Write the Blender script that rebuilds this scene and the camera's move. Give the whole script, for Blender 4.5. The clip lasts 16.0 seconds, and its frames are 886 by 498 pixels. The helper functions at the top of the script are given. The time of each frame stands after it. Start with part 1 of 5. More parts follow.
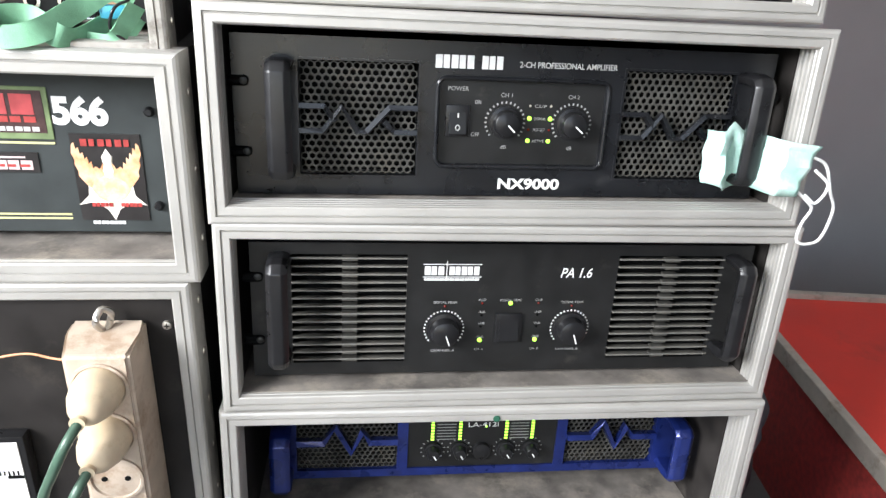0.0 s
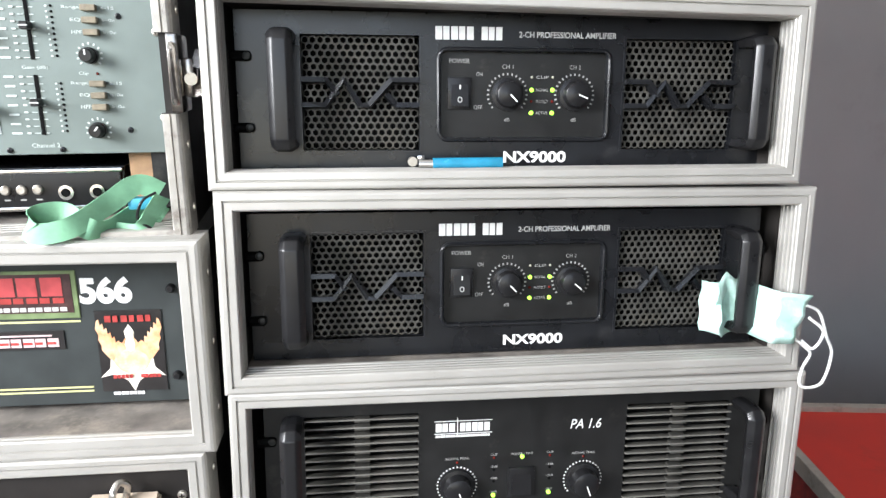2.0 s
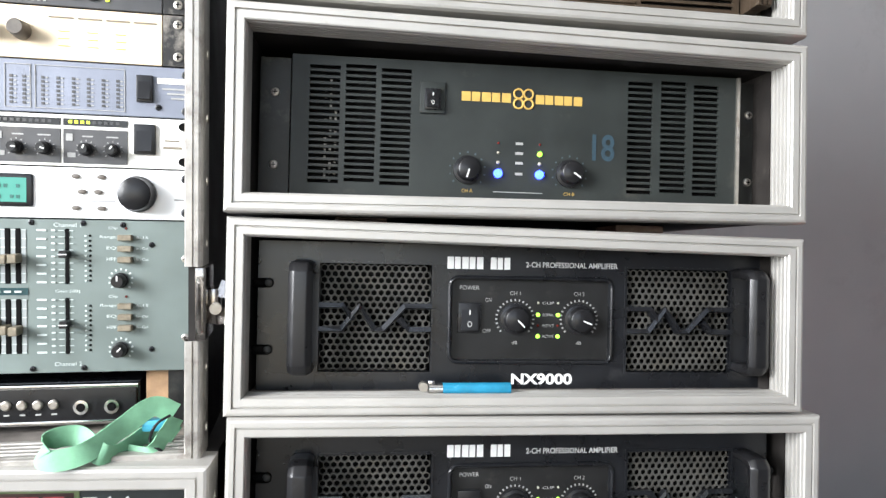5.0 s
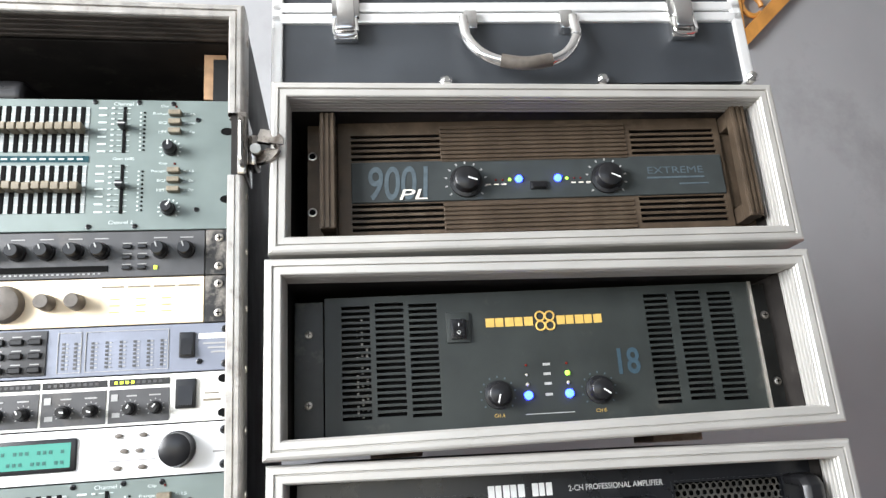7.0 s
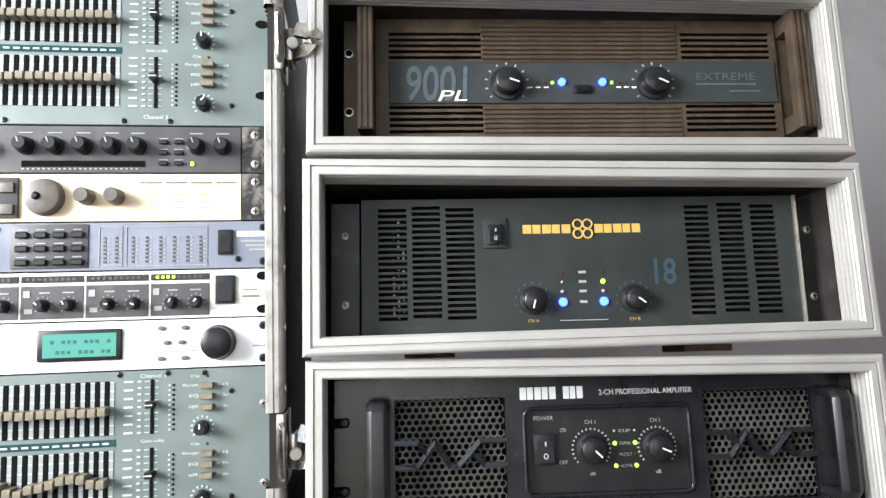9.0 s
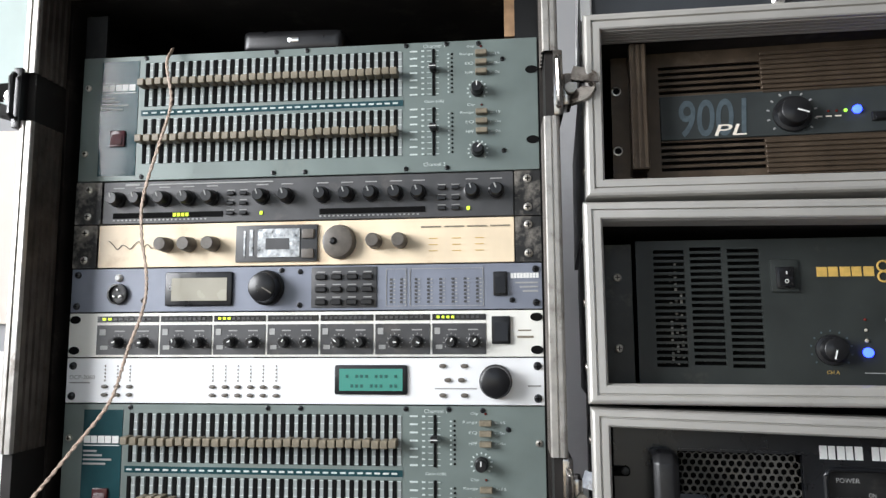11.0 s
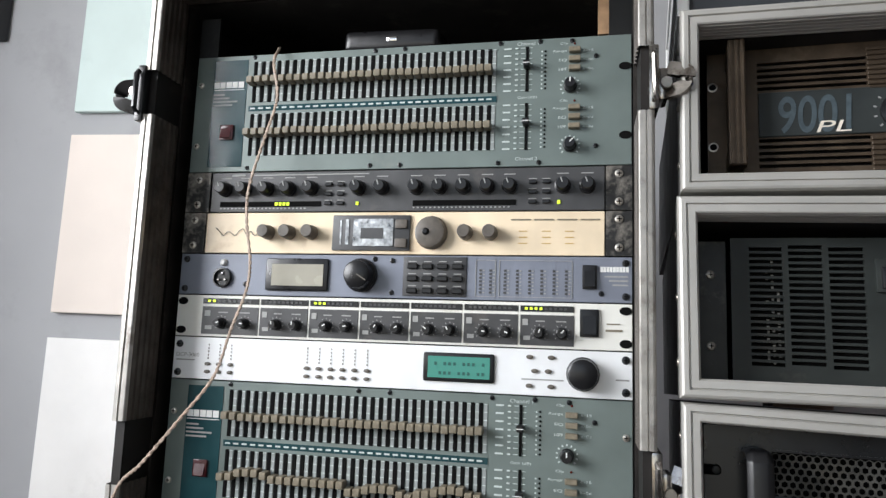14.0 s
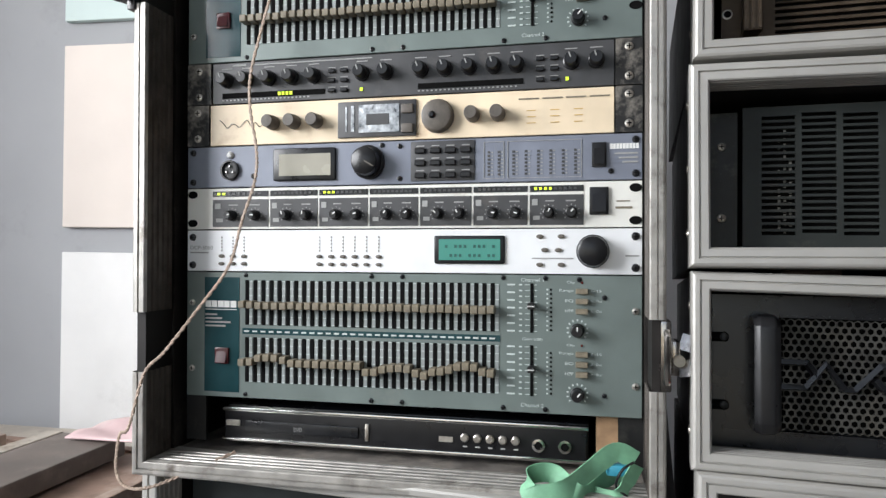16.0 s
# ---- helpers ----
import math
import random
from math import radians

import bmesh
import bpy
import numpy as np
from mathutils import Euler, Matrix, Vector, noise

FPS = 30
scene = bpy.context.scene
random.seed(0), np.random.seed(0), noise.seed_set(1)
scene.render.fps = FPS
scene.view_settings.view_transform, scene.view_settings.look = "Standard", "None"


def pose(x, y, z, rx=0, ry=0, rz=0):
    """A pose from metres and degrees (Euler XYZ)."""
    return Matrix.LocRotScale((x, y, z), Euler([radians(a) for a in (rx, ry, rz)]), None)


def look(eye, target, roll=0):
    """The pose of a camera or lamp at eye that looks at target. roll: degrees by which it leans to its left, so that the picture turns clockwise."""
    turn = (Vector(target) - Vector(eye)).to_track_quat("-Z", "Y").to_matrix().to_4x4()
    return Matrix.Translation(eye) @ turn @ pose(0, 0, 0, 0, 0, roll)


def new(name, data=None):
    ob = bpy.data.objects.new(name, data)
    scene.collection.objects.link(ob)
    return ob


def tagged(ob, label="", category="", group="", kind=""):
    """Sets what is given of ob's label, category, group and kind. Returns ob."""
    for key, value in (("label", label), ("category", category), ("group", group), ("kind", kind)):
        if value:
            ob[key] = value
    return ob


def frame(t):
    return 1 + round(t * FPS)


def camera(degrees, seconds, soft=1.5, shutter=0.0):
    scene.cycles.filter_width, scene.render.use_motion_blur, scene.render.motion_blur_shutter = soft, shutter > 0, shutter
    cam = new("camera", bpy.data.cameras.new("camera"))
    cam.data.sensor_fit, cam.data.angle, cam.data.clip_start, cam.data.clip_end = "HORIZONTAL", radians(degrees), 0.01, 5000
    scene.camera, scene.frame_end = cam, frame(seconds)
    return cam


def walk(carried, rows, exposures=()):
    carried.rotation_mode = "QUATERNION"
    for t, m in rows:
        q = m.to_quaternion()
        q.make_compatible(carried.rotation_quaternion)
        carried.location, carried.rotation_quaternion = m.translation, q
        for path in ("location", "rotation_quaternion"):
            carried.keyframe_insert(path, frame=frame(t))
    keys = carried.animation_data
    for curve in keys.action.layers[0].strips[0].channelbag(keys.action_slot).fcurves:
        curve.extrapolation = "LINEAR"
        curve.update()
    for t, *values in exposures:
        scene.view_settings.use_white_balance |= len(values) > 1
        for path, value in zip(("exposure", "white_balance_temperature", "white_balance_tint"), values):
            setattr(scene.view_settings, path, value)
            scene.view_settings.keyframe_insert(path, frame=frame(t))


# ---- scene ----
cam = camera(66.6, 16.0, soft=1.4)
PATH = [
    (0, (-0.115, -0.544, 1.058), (0.13, 1.317, 0.367), 2.8),
    (0.5, (-0.116, -0.547, 1.068), (0.095, 1.334, 0.422), 1.8),
    (1, (-0.115, -0.548, 1.079), (0.111, 1.349, 0.488), 0.7),
    (1.5, (-0.117, -0.551, 1.094), (0.121, 1.37, 0.591), 0.3),
    (2, (-0.116, -0.554, 1.112), (0.106, 1.395, 0.72), 0.3),
    (2.5, (-0.118, -0.556, 1.123), (0.097, 1.406, 0.8), 0.8),
    (3, (-0.121, -0.556, 1.133), (0.121, 1.413, 0.881), 0.7),
    (3.2, (-0.121, -0.557, 1.138), (0.122, 1.416, 0.91), 0.7),
    (5.3, (-0.129, -0.569, 1.205), (0.093, 1.416, 1.308), 1.3),
    (5.5, (-0.129, -0.573, 1.216), (0.072, 1.41, 1.383), -0.4),
    (6, (-0.133, -0.579, 1.219), (0.072, 1.383, 1.546), -1.9),
    (6.5, (-0.134, -0.588, 1.221), (0.027, 1.353, 1.679), -2.4),
    (7, (-0.138, -0.589, 1.22), (0.029, 1.321, 1.788), -3.4),
    (7.5, (-0.141, -0.588, 1.22), (0.035, 1.323, 1.783), -3.6),
    (8, (-0.141, -0.585, 1.217), (0.031, 1.347, 1.705), -2.9),
    (8.5, (-0.145, -0.579, 1.213), (0.016, 1.377, 1.595), -1.8),
    (9, (-0.157, -0.58, 1.216), (-0.047, 1.392, 1.53), -1.4),
    (9.5, (-0.182, -0.569, 1.225), (-0.181, 1.412, 1.5), -0.7),
    (10, (-0.218, -0.576, 1.239), (-0.353, 1.405, 1.486), 0.3),
    (10.2, (-0.233, -0.579, 1.244), (-0.416, 1.399, 1.483), 0.4),
    (12.3, (-0.266, -0.604, 1.246), (-0.807, 1.237, 1.809), 2.1),
    (12.5, (-0.267, -0.602, 1.245), (-0.801, 1.243, 1.799), 2.3),
    (13, (-0.269, -0.604, 1.239), (-0.831, 1.25, 1.734), 3.2),
    (13.5, (-0.269, -0.608, 1.233), (-0.822, 1.259, 1.688), 3.1),
    (14, (-0.273, -0.605, 1.221), (-0.847, 1.273, 1.6), 3.5),
    (14.5, (-0.274, -0.601, 1.218), (-0.863, 1.283, 1.543), 3.4),
    (15, (-0.276, -0.598, 1.211), (-0.855, 1.297, 1.485), 3.4),
    (15.5, (-0.276, -0.599, 1.201), (-0.868, 1.302, 1.391), 3.1),
    (16, (-0.275, -0.601, 1.191), (-0.867, 1.305, 1.318), 1.7),
]
EXPOSURES = [(0, 1.25), (3, 1.25), (5.5, 1.15), (8.0, 1.15), (9.5, 1.0), (10.2, 0.55), (12.3, 0.03), (16, 0.0)]
LEAN = Matrix.Translation((0, 0, 1)) @ pose(0, 0, 0, -3.5) @ Matrix.Translation((0, 0, -1))
walk(cam, [(t, LEAN @ look(e, g, r)) for t, e, g, r in PATH], EXPOSURES)

# ---- world and light ----
world = bpy.data.worlds.new("world")
scene.world = world
world.use_nodes = True
wn = world.node_tree
sky = wn.nodes.new("ShaderNodeTexSky")
sky.sky_type, sky.sun_disc, sky.sun_elevation, sky.sun_rotation = "NISHITA", False, radians(50), radians(200)
wn.nodes["Background"].inputs["Strength"].default_value = 0.15
wn.links.new(sky.outputs["Color"], wn.nodes["Background"].inputs["Color"])


def area(name, at, target, sx, sy, power, colour):
    lamp = bpy.data.lights.new(name, "AREA")
    lamp.shape, lamp.size, lamp.size_y, lamp.energy, lamp.color = "RECTANGLE", sx, sy, power, colour
    ob = new(name, lamp)
    ob.matrix_world = look(at, target)
    return ob


area("doorway_daylight", (-0.8, -2.93, 1.55), (-0.8, 0, 1.45), 2.2, 2.0, 5, (0.955, 0.97, 1.0))
area("side_window_daylight", (-2.07, -1.15, 1.85), (-0.7, 0.3, 1.55), 1.2, 1.05, 88, (0.955, 0.97, 1.0))

# ---- materials ----


def mat(name, colour, rough=0.5, metal=0.0, vary=0.25, scale=40.0, grime=None, grime_at=0.62, bump=0.15, coat=0.0, fine=900.0, spec=0.5):
    """A surface with broad blotches, fine grain and, where given, grime in patches."""
    m = bpy.data.materials.new(name)
    m.use_nodes = True
    nt = m.node_tree
    nd, ln = nt.nodes, nt.links
    b = nd["Principled BSDF"]
    co = nd.new("ShaderNodeTexCoord")
    n1 = nd.new("ShaderNodeTexNoise")
    n1.inputs["Scale"].default_value, n1.inputs["Detail"].default_value = scale, 6
    n2 = nd.new("ShaderNodeTexNoise")
    n2.inputs["Scale"].default_value, n2.inputs["Detail"].default_value = fine, 3
    for n in (n1, n2):
        ln.new(co.outputs["Object"], n.inputs["Vector"])
    ramp = nd.new("ShaderNodeValToRGB")
    lo, hi = [max(c * (1 - vary), 0) for c in colour], [min(c * (1 + vary), 1) for c in colour]
    ramp.color_ramp.elements[0].position, ramp.color_ramp.elements[1].position = 0.3, 0.7
    ramp.color_ramp.elements[0].color, ramp.color_ramp.elements[1].color = (*lo, 1), (*hi, 1)
    ln.new(n1.outputs["Fac"], ramp.inputs["Fac"])
    last = ramp.outputs["Color"]
    if grime:
        n3 = nd.new("ShaderNodeTexNoise")
        n3.inputs["Scale"].default_value, n3.inputs["Detail"].default_value, n3.inputs["Roughness"].default_value = scale * 0.6, 9, 0.7
        ln.new(co.outputs["Object"], n3.inputs["Vector"])
        r3 = nd.new("ShaderNodeValToRGB")
        r3.color_ramp.elements[0].position, r3.color_ramp.elements[1].position = grime_at - 0.12, grime_at + 0.1
        ln.new(n3.outputs["Fac"], r3.inputs["Fac"])
        mx = nd.new("ShaderNodeMixRGB")
        mx.inputs["Color2"].default_value = (*grime, 1)
        ln.new(r3.outputs["Color"], mx.inputs["Fac"])
        ln.new(last, mx.inputs["Color1"])
        last = mx.outputs["Color"]
    ln.new(last, b.inputs["Base Color"])
    rr = nd.new("ShaderNodeMapRange")
    rr.inputs["To Min"].default_value, rr.inputs["To Max"].default_value = max(rough - 0.12, 0.05), min(rough + 0.15, 1)
    ln.new(n1.outputs["Fac"], rr.inputs["Value"])
    ln.new(rr.outputs["Result"], b.inputs["Roughness"])
    b.inputs["Metallic"].default_value = metal
    b.inputs["Coat Weight"].default_value = coat
    b.inputs["Specular IOR Level"].default_value = spec
    if bump:
        bp = nd.new("ShaderNodeBump")
        bp.inputs["Strength"].default_value, bp.inputs["Distance"].default_value = bump, 0.0006
        ln.new(n2.outputs["Fac"], bp.inputs["Height"])
        ln.new(bp.outputs["Normal"], b.inputs["Normal"])
    return m


def glow(name, colour, strength):
    m = bpy.data.materials.new(name)
    m.use_nodes = True
    b = m.node_tree.nodes["Principled BSDF"]
    b.inputs["Base Color"].default_value = (*[c * 0.6 for c in colour], 1)
    b.inputs["Emission Color"].default_value = (*colour, 1)
    b.inputs["Emission Strength"].default_value = strength
    b.inputs["Roughness"].default_value = 0.25
    return m


M = {
    "alu": mat("brushed_aluminium", (0.45, 0.435, 0.405), 0.42, 0.35, 0.08, 14, (0.20, 0.17, 0.135), 0.72, 0.2),
    "alu_worn": mat("tarnished_aluminium", (0.42, 0.40, 0.37), 0.38, 0.5, 0.2, 60, (0.11, 0.085, 0.065), 0.66, 0.2),
    "alu_clean": mat("clean_aluminium", (0.80, 0.80, 0.79), 0.35, 0.5, 0.06, 20, None, 0.7, 0.1),
    "chrome": mat("chrome", (0.80, 0.79, 0.77), 0.16, 1.0, 0.05, 60, (0.4, 0.33, 0.27), 0.72, 0.05),
    "catch": mat("dull_chrome", (0.42, 0.39, 0.36), 0.20, 1.0, 0.3, 90, (0.10, 0.07, 0.05), 0.62, 0.1),
    # dark mottled brown for the rack's side and top returns; bottom keeps the edging
    "dark_ridge": mat("dark_ridged_strip", (0.085, 0.072, 0.061), 0.5, 0.2, 0.3, 40, (0.035, 0.028, 0.022), 0.60, 0.2),
    "lcd_text": mat("display_segments", (0.012, 0.10, 0.085), 0.4, 0, 0.1, 60, None, 0.7, 0),
    "ear": mat("scuffed_dark_steel", (0.028, 0.028, 0.026), 0.45, 0.3, 0.3, 40, (0.15, 0.14, 0.12), 0.70, 0.2),
    "steel": mat("zinc_steel", (0.55, 0.52, 0.47), 0.35, 0.9, 0.15, 120, (0.2, 0.12, 0.07), 0.66),
    "ply": mat("dark_laminate", (0.018, 0.016, 0.015), 0.5, 0, 0.35, 25, (0.05, 0.043, 0.036), 0.68, spec=0.25),
    "ply_inside": mat("dusty_dark_plywood", (0.024, 0.021, 0.019), 0.75, 0, 0.4, 30, (0.075, 0.066, 0.058), 0.66, spec=0.2),
    "case_floor": mat("dusty_worn_board", (0.15, 0.135, 0.12), 0.75, 0, 0.45, 35, (0.30, 0.265, 0.22), 0.60, 0.3),
    "black": mat("black_enamel", (0.0085, 0.0092, 0.0110), 0.27, 0, 0.3, 30, (0.040, 0.040, 0.042), 0.73, 0.12, spec=0.5),
    "black_matte": mat("black_matte_enamel", (0.0105, 0.0105, 0.0105), 0.42, 0, 0.3, 40, (0.05, 0.046, 0.041), 0.71, 0.15, spec=0.42),
    "plastic": mat("black_plastic", (0.011, 0.011, 0.012), 0.30, 0, 0.2, 60, (0.05, 0.05, 0.05), 0.78, 0.08, spec=0.40),
    # near-black: painted shade inside openings, also dark marks and unlit lights
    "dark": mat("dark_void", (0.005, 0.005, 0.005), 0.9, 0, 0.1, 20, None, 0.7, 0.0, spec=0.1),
    "mesh": mat("dusty_grille_steel", (0.075, 0.073, 0.066), 0.5, 0.3, 0.45, 40, (0.13, 0.12, 0.10), 0.64, spec=0.3),
    "louvre": mat("dusty_louvre", (0.145, 0.14, 0.125), 0.55, 0.1, 0.35, 30, (0.20, 0.18, 0.16), 0.64),
    "white": mat("white_print", (0.78, 0.78, 0.76), 0.6, 0, 0.06, 200, None, 0.7, 0),
    "pale_print": mat("worn_pale_print", (0.55, 0.55, 0.53), 0.6, 0, 0.1, 200, None, 0.7, 0),
    "grey_print": mat("grey_print", (0.34, 0.34, 0.33), 0.6, 0, 0.1, 200, None, 0.7, 0),
    "gold": mat("gold_print", (0.62, 0.40, 0.10), 0.5, 0.1, 0.12, 200, None, 0.7, 0),
    "blue_print": mat("faded_blue_print", (0.024, 0.052, 0.072), 0.6, 0, 0.2, 200, None, 0.7, 0),
    "slate_print": mat("slate_print", (0.065, 0.09, 0.105), 0.55, 0, 0.2, 200, None, 0.7, 0),
    "crest": mat("dark_grey_green_enamel", (0.024, 0.028, 0.026), 0.45, 0, 0.22, 25, (0.075, 0.07, 0.06), 0.70, 0.2, spec=0.35),
    "brown": mat("brown_anodised", (0.078, 0.056, 0.038), 0.42, 0.3, 0.3, 35, (0.15, 0.115, 0.08), 0.66, 0.2, spec=0.35),
    "slate": mat("slate_strip", (0.035, 0.041, 0.041), 0.5, 0.1, 0.15, 40, None, 0.7, 0.1, spec=0.35),
    "blue": mat("blue_enamel", (0.014, 0.028, 0.16), 0.28, 0.4, 0.25, 40, (0.012, 0.014, 0.05), 0.66, 0.1, 0.3),
    "ashly": mat("grey_green_enamel", (0.155, 0.190, 0.178), 0.40, 0.15, 0.14, 16, (0.22, 0.23, 0.205), 0.70, 0.2),
    "teal": mat("teal_print", (0.013, 0.052, 0.060), 0.16, 0.0, 0.15, 30, None, 0.7, 0.05),
    "tick": mat("pale_scale_print", (0.56, 0.62, 0.60), 0.6, 0, 0.1, 200, None, 0.7, 0),
    "strip": mat("grey_scale_print", (0.29, 0.315, 0.31), 0.5, 0.1, 0.12, 60, None, 0.7, 0.1),
    "khaki": mat("khaki_plastic", (0.20, 0.17, 0.12), 0.45, 0, 0.25, 200, None, 0.7, 0.1),
    "beige": mat("aged_cream_enamel", (0.84, 0.69, 0.49), 0.42, 0, 0.12, 18, (0.50, 0.32, 0.17), 0.68, 0.15),
    "slateblue": mat("slate_blue_enamel", (0.195, 0.213, 0.262), 0.40, 0.1, 0.14, 25, (0.09, 0.09, 0.10), 0.72, 0.15),
    "silver": mat("silver_enamel", (0.84, 0.85, 0.86), 0.34, 0.12, 0.05, 25, (0.5, 0.5, 0.48), 0.76, 0.1),
    "cream": mat("cream_enamel", (0.80, 0.79, 0.73), 0.40, 0.0, 0.07, 25, (0.40, 0.34, 0.25), 0.72, 0.1),
    "comp": mat("charcoal_enamel", (0.058, 0.058, 0.060), 0.42, 0.1, 0.22, 30, (0.12, 0.11, 0.10), 0.68, 0.15),
    "chips": mat("chipped_black_steel", (0.02, 0.02, 0.02), 0.5, 0.3, 0.3, 60, (0.34, 0.31, 0.27), 0.58, 0.3),
    "grey_plastic": mat("grey_brown_plastic", (0.11, 0.095, 0.08), 0.4, 0, 0.2, 150, None, 0.7, 0.1),
    "lcd_grey": mat("grey_display", (0.36, 0.34, 0.28), 0.22, 0, 0.08, 30, None, 0.7, 0),
    "lcd_green": glow("green_display", (0.05, 0.25, 0.205), 0.5),
    "foil": mat("crinkled_foil", (0.36, 0.37, 0.38), 0.3, 0.9, 0.6, 160, None, 0.7, 0.9, 0, 240),
    "led_green": glow("green_led", (0.40, 1.0, 0.08), 1.1),
    "led_yellow": glow("yellow_led", (0.75, 1.0, 0.05), 0.9),
    "led_blue": glow("blue_led", (0.022, 0.05, 1.0), 8.0),
    "led_red": glow("dim_red_led", (0.16, 0.02, 0.015), 0.10),
    "red_lamp": glow("red_rocker", (0.075, 0.006, 0.010), 0.06),
    "mask": mat("pale_green_fabric", (0.44, 0.68, 0.60), 0.8, 0, 0.08, 60, (0.72, 0.86, 0.82), 0.62, 0.4),
    "loop": mat("white_elastic", (0.82, 0.82, 0.80), 0.8, 0, 0.05, 300, None, 0.7, 0.3),
    "lighter": mat("blue_translucent_plastic", (0.02, 0.22, 0.36), 0.2, 0, 0.15, 80, None, 0.7, 0, 0.4),
    "ribbon": mat("green_ribbon", (0.20, 0.44, 0.27), 0.6, 0, 0.2, 60, None, 0.7, 0.4),
    "ribbon_dark": mat("dried_green_paint", (0.02, 0.10, 0.06), 0.5, 0, 0.3, 200, None, 0.7, 0.2),
    "bluebit": mat("blue_plastic", (0.05, 0.33, 0.45), 0.4, 0, 0.15, 60, None, 0.7, 0.1),
    "wire": mat("twisted_brown_wire", (0.42, 0.32, 0.25), 0.55, 0, 0.4, 500, None, 0.7, 0.3),
    "orange_wire": mat("orange_wire", (0.55, 0.25, 0.12), 0.5, 0, 0.2, 200, None, 0.7, 0.1),
    "green_cable": mat("dark_green_cable", (0.07, 0.13, 0.09), 0.3, 0, 0.2, 60, None, 0.7, 0.05),
    "socket": mat("aged_cream_plastic", (0.50, 0.41, 0.325), 0.42, 0, 0.15, 40, (0.27, 0.17, 0.10), 0.62, 0.15),
    "plug": mat("ivory_plastic", (0.62, 0.50, 0.345), 0.35, 0, 0.1, 60, (0.42, 0.28, 0.16), 0.70, 0.1),
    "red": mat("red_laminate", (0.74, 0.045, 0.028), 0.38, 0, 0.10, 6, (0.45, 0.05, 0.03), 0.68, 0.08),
    "trim": mat("pale_worn_edging", (0.48, 0.43, 0.37), 0.5, 0.1, 0.15, 25, (0.2, 0.15, 0.1), 0.66, 0.2),
    "wall": mat("grey_wall_paint", (0.36, 0.365, 0.378), 0.62, 0, 0.06, 3, (0.25, 0.25, 0.255), 0.66, 0.35, 0, 260),
    "floor": mat("concrete_floor", (0.16, 0.155, 0.15), 0.7, 0, 0.2, 4, (0.09, 0.085, 0.08), 0.62, 0.4, 0, 120),
    "ceiling": mat("white_ceiling_paint", (0.62, 0.62, 0.60), 0.8, 0, 0.05, 3, None, 0.7, 0.2),
    "board_green": mat("pale_green_board", (0.56, 0.66, 0.64), 0.6, 0, 0.07, 5, (0.45, 0.55, 0.53), 0.66, 0.2),
    "board_cream": mat("cream_board", (0.74, 0.66, 0.60), 0.6, 0, 0.05, 5, (0.62, 0.5, 0.42), 0.72, 0.2),
    "board_white": mat("white_board", (0.80, 0.79, 0.775), 0.6, 0, 0.06, 5, (0.60, 0.59, 0.57), 0.70, 0.2),
    "pine": mat("orange_varnished_wood", (0.58, 0.27, 0.06), 0.4, 0, 0.2, 14, (0.35, 0.15, 0.04), 0.66, 0.15),
    "wood_block": mat("raw_wood", (0.36, 0.22, 0.12), 0.7, 0, 0.3, 60, None, 0.7, 0.3),
    "old_wood": mat("old_brown_board", (0.27, 0.18, 0.14), 0.6, 0, 0.3, 20, (0.44, 0.35, 0.29), 0.58, 0.3),
    "cloth": mat("grey_cloth", (0.075, 0.07, 0.08), 0.9, 0, 0.3, 30, None, 0.7, 0.6),
    "sticker_black": mat("black_sticker", (0.02, 0.018, 0.018), 0.35, 0, 0.2, 60, None, 0.7, 0),
    "sticker_orange": mat("orange_print", (0.76, 0.31, 0.14), 0.4, 0, 0.3, 70, (0.86, 0.56, 0.36), 0.52, 0),
    "sticker_flame": mat("pale_orange_print", (0.90, 0.56, 0.24), 0.4, 0, 0.25, 90, (0.92, 0.75, 0.50), 0.55, 0),
    "sticker_pale": mat("pale_print_white", (0.86, 0.79, 0.68), 0.4, 0, 0.12, 70, None, 0.7, 0),
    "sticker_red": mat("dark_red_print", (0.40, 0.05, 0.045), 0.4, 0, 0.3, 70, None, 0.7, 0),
    "sticker_maroon": mat("maroon_print", (0.050, 0.022, 0.022), 0.4, 0, 0.4, 60, (0.10, 0.05, 0.045), 0.6, 0),
    "sticker_scarlet": mat("scarlet_print", (0.48, 0.07, 0.075), 0.4, 0, 0.2, 70, None, 0.7, 0),
    "sticker_green": mat("olive_print", (0.16, 0.22, 0.10), 0.4, 0, 0.3, 70, None, 0.7, 0),
    "yellow_line": mat("yellow_line", (0.62, 0.58, 0.28), 0.5, 0, 0.1, 70, None, 0.7, 0),
    "briefcase": mat("black_textured_panel", (0.028, 0.032, 0.037), 0.45, 0, 0.2, 15, None, 0.7, 0.25),
    "pink": mat("faded_pink_cloth", (0.62, 0.45, 0.45), 0.8, 0, 0.12, 12, (0.7, 0.58, 0.56), 0.62, 0.3),
    "cover": mat("worn_book_cloth", (0.15, 0.125, 0.11), 0.5, 0, 0.25, 15, (0.26, 0.22, 0.19), 0.62, 0.2),
    "curtain": mat("dark_doorway", (0.03, 0.032, 0.036), 0.6, 0, 0.2, 8, None, 0.7, 0.1),
}

# ---- mesh helpers ----


def quad_box(bm, x0, x1, y0, y1, z0, z1):
    v = [bm.verts.new((x, y, z)) for x in (x0, x1) for y in (y0, y1) for z in (z0, z1)]
    for f in ((0, 1, 3, 2), (4, 6, 7, 5), (0, 4, 5, 1), (2, 3, 7, 6), (0, 2, 6, 4), (1, 5, 7, 3)):
        bm.faces.new([v[i] for i in f])
    return v


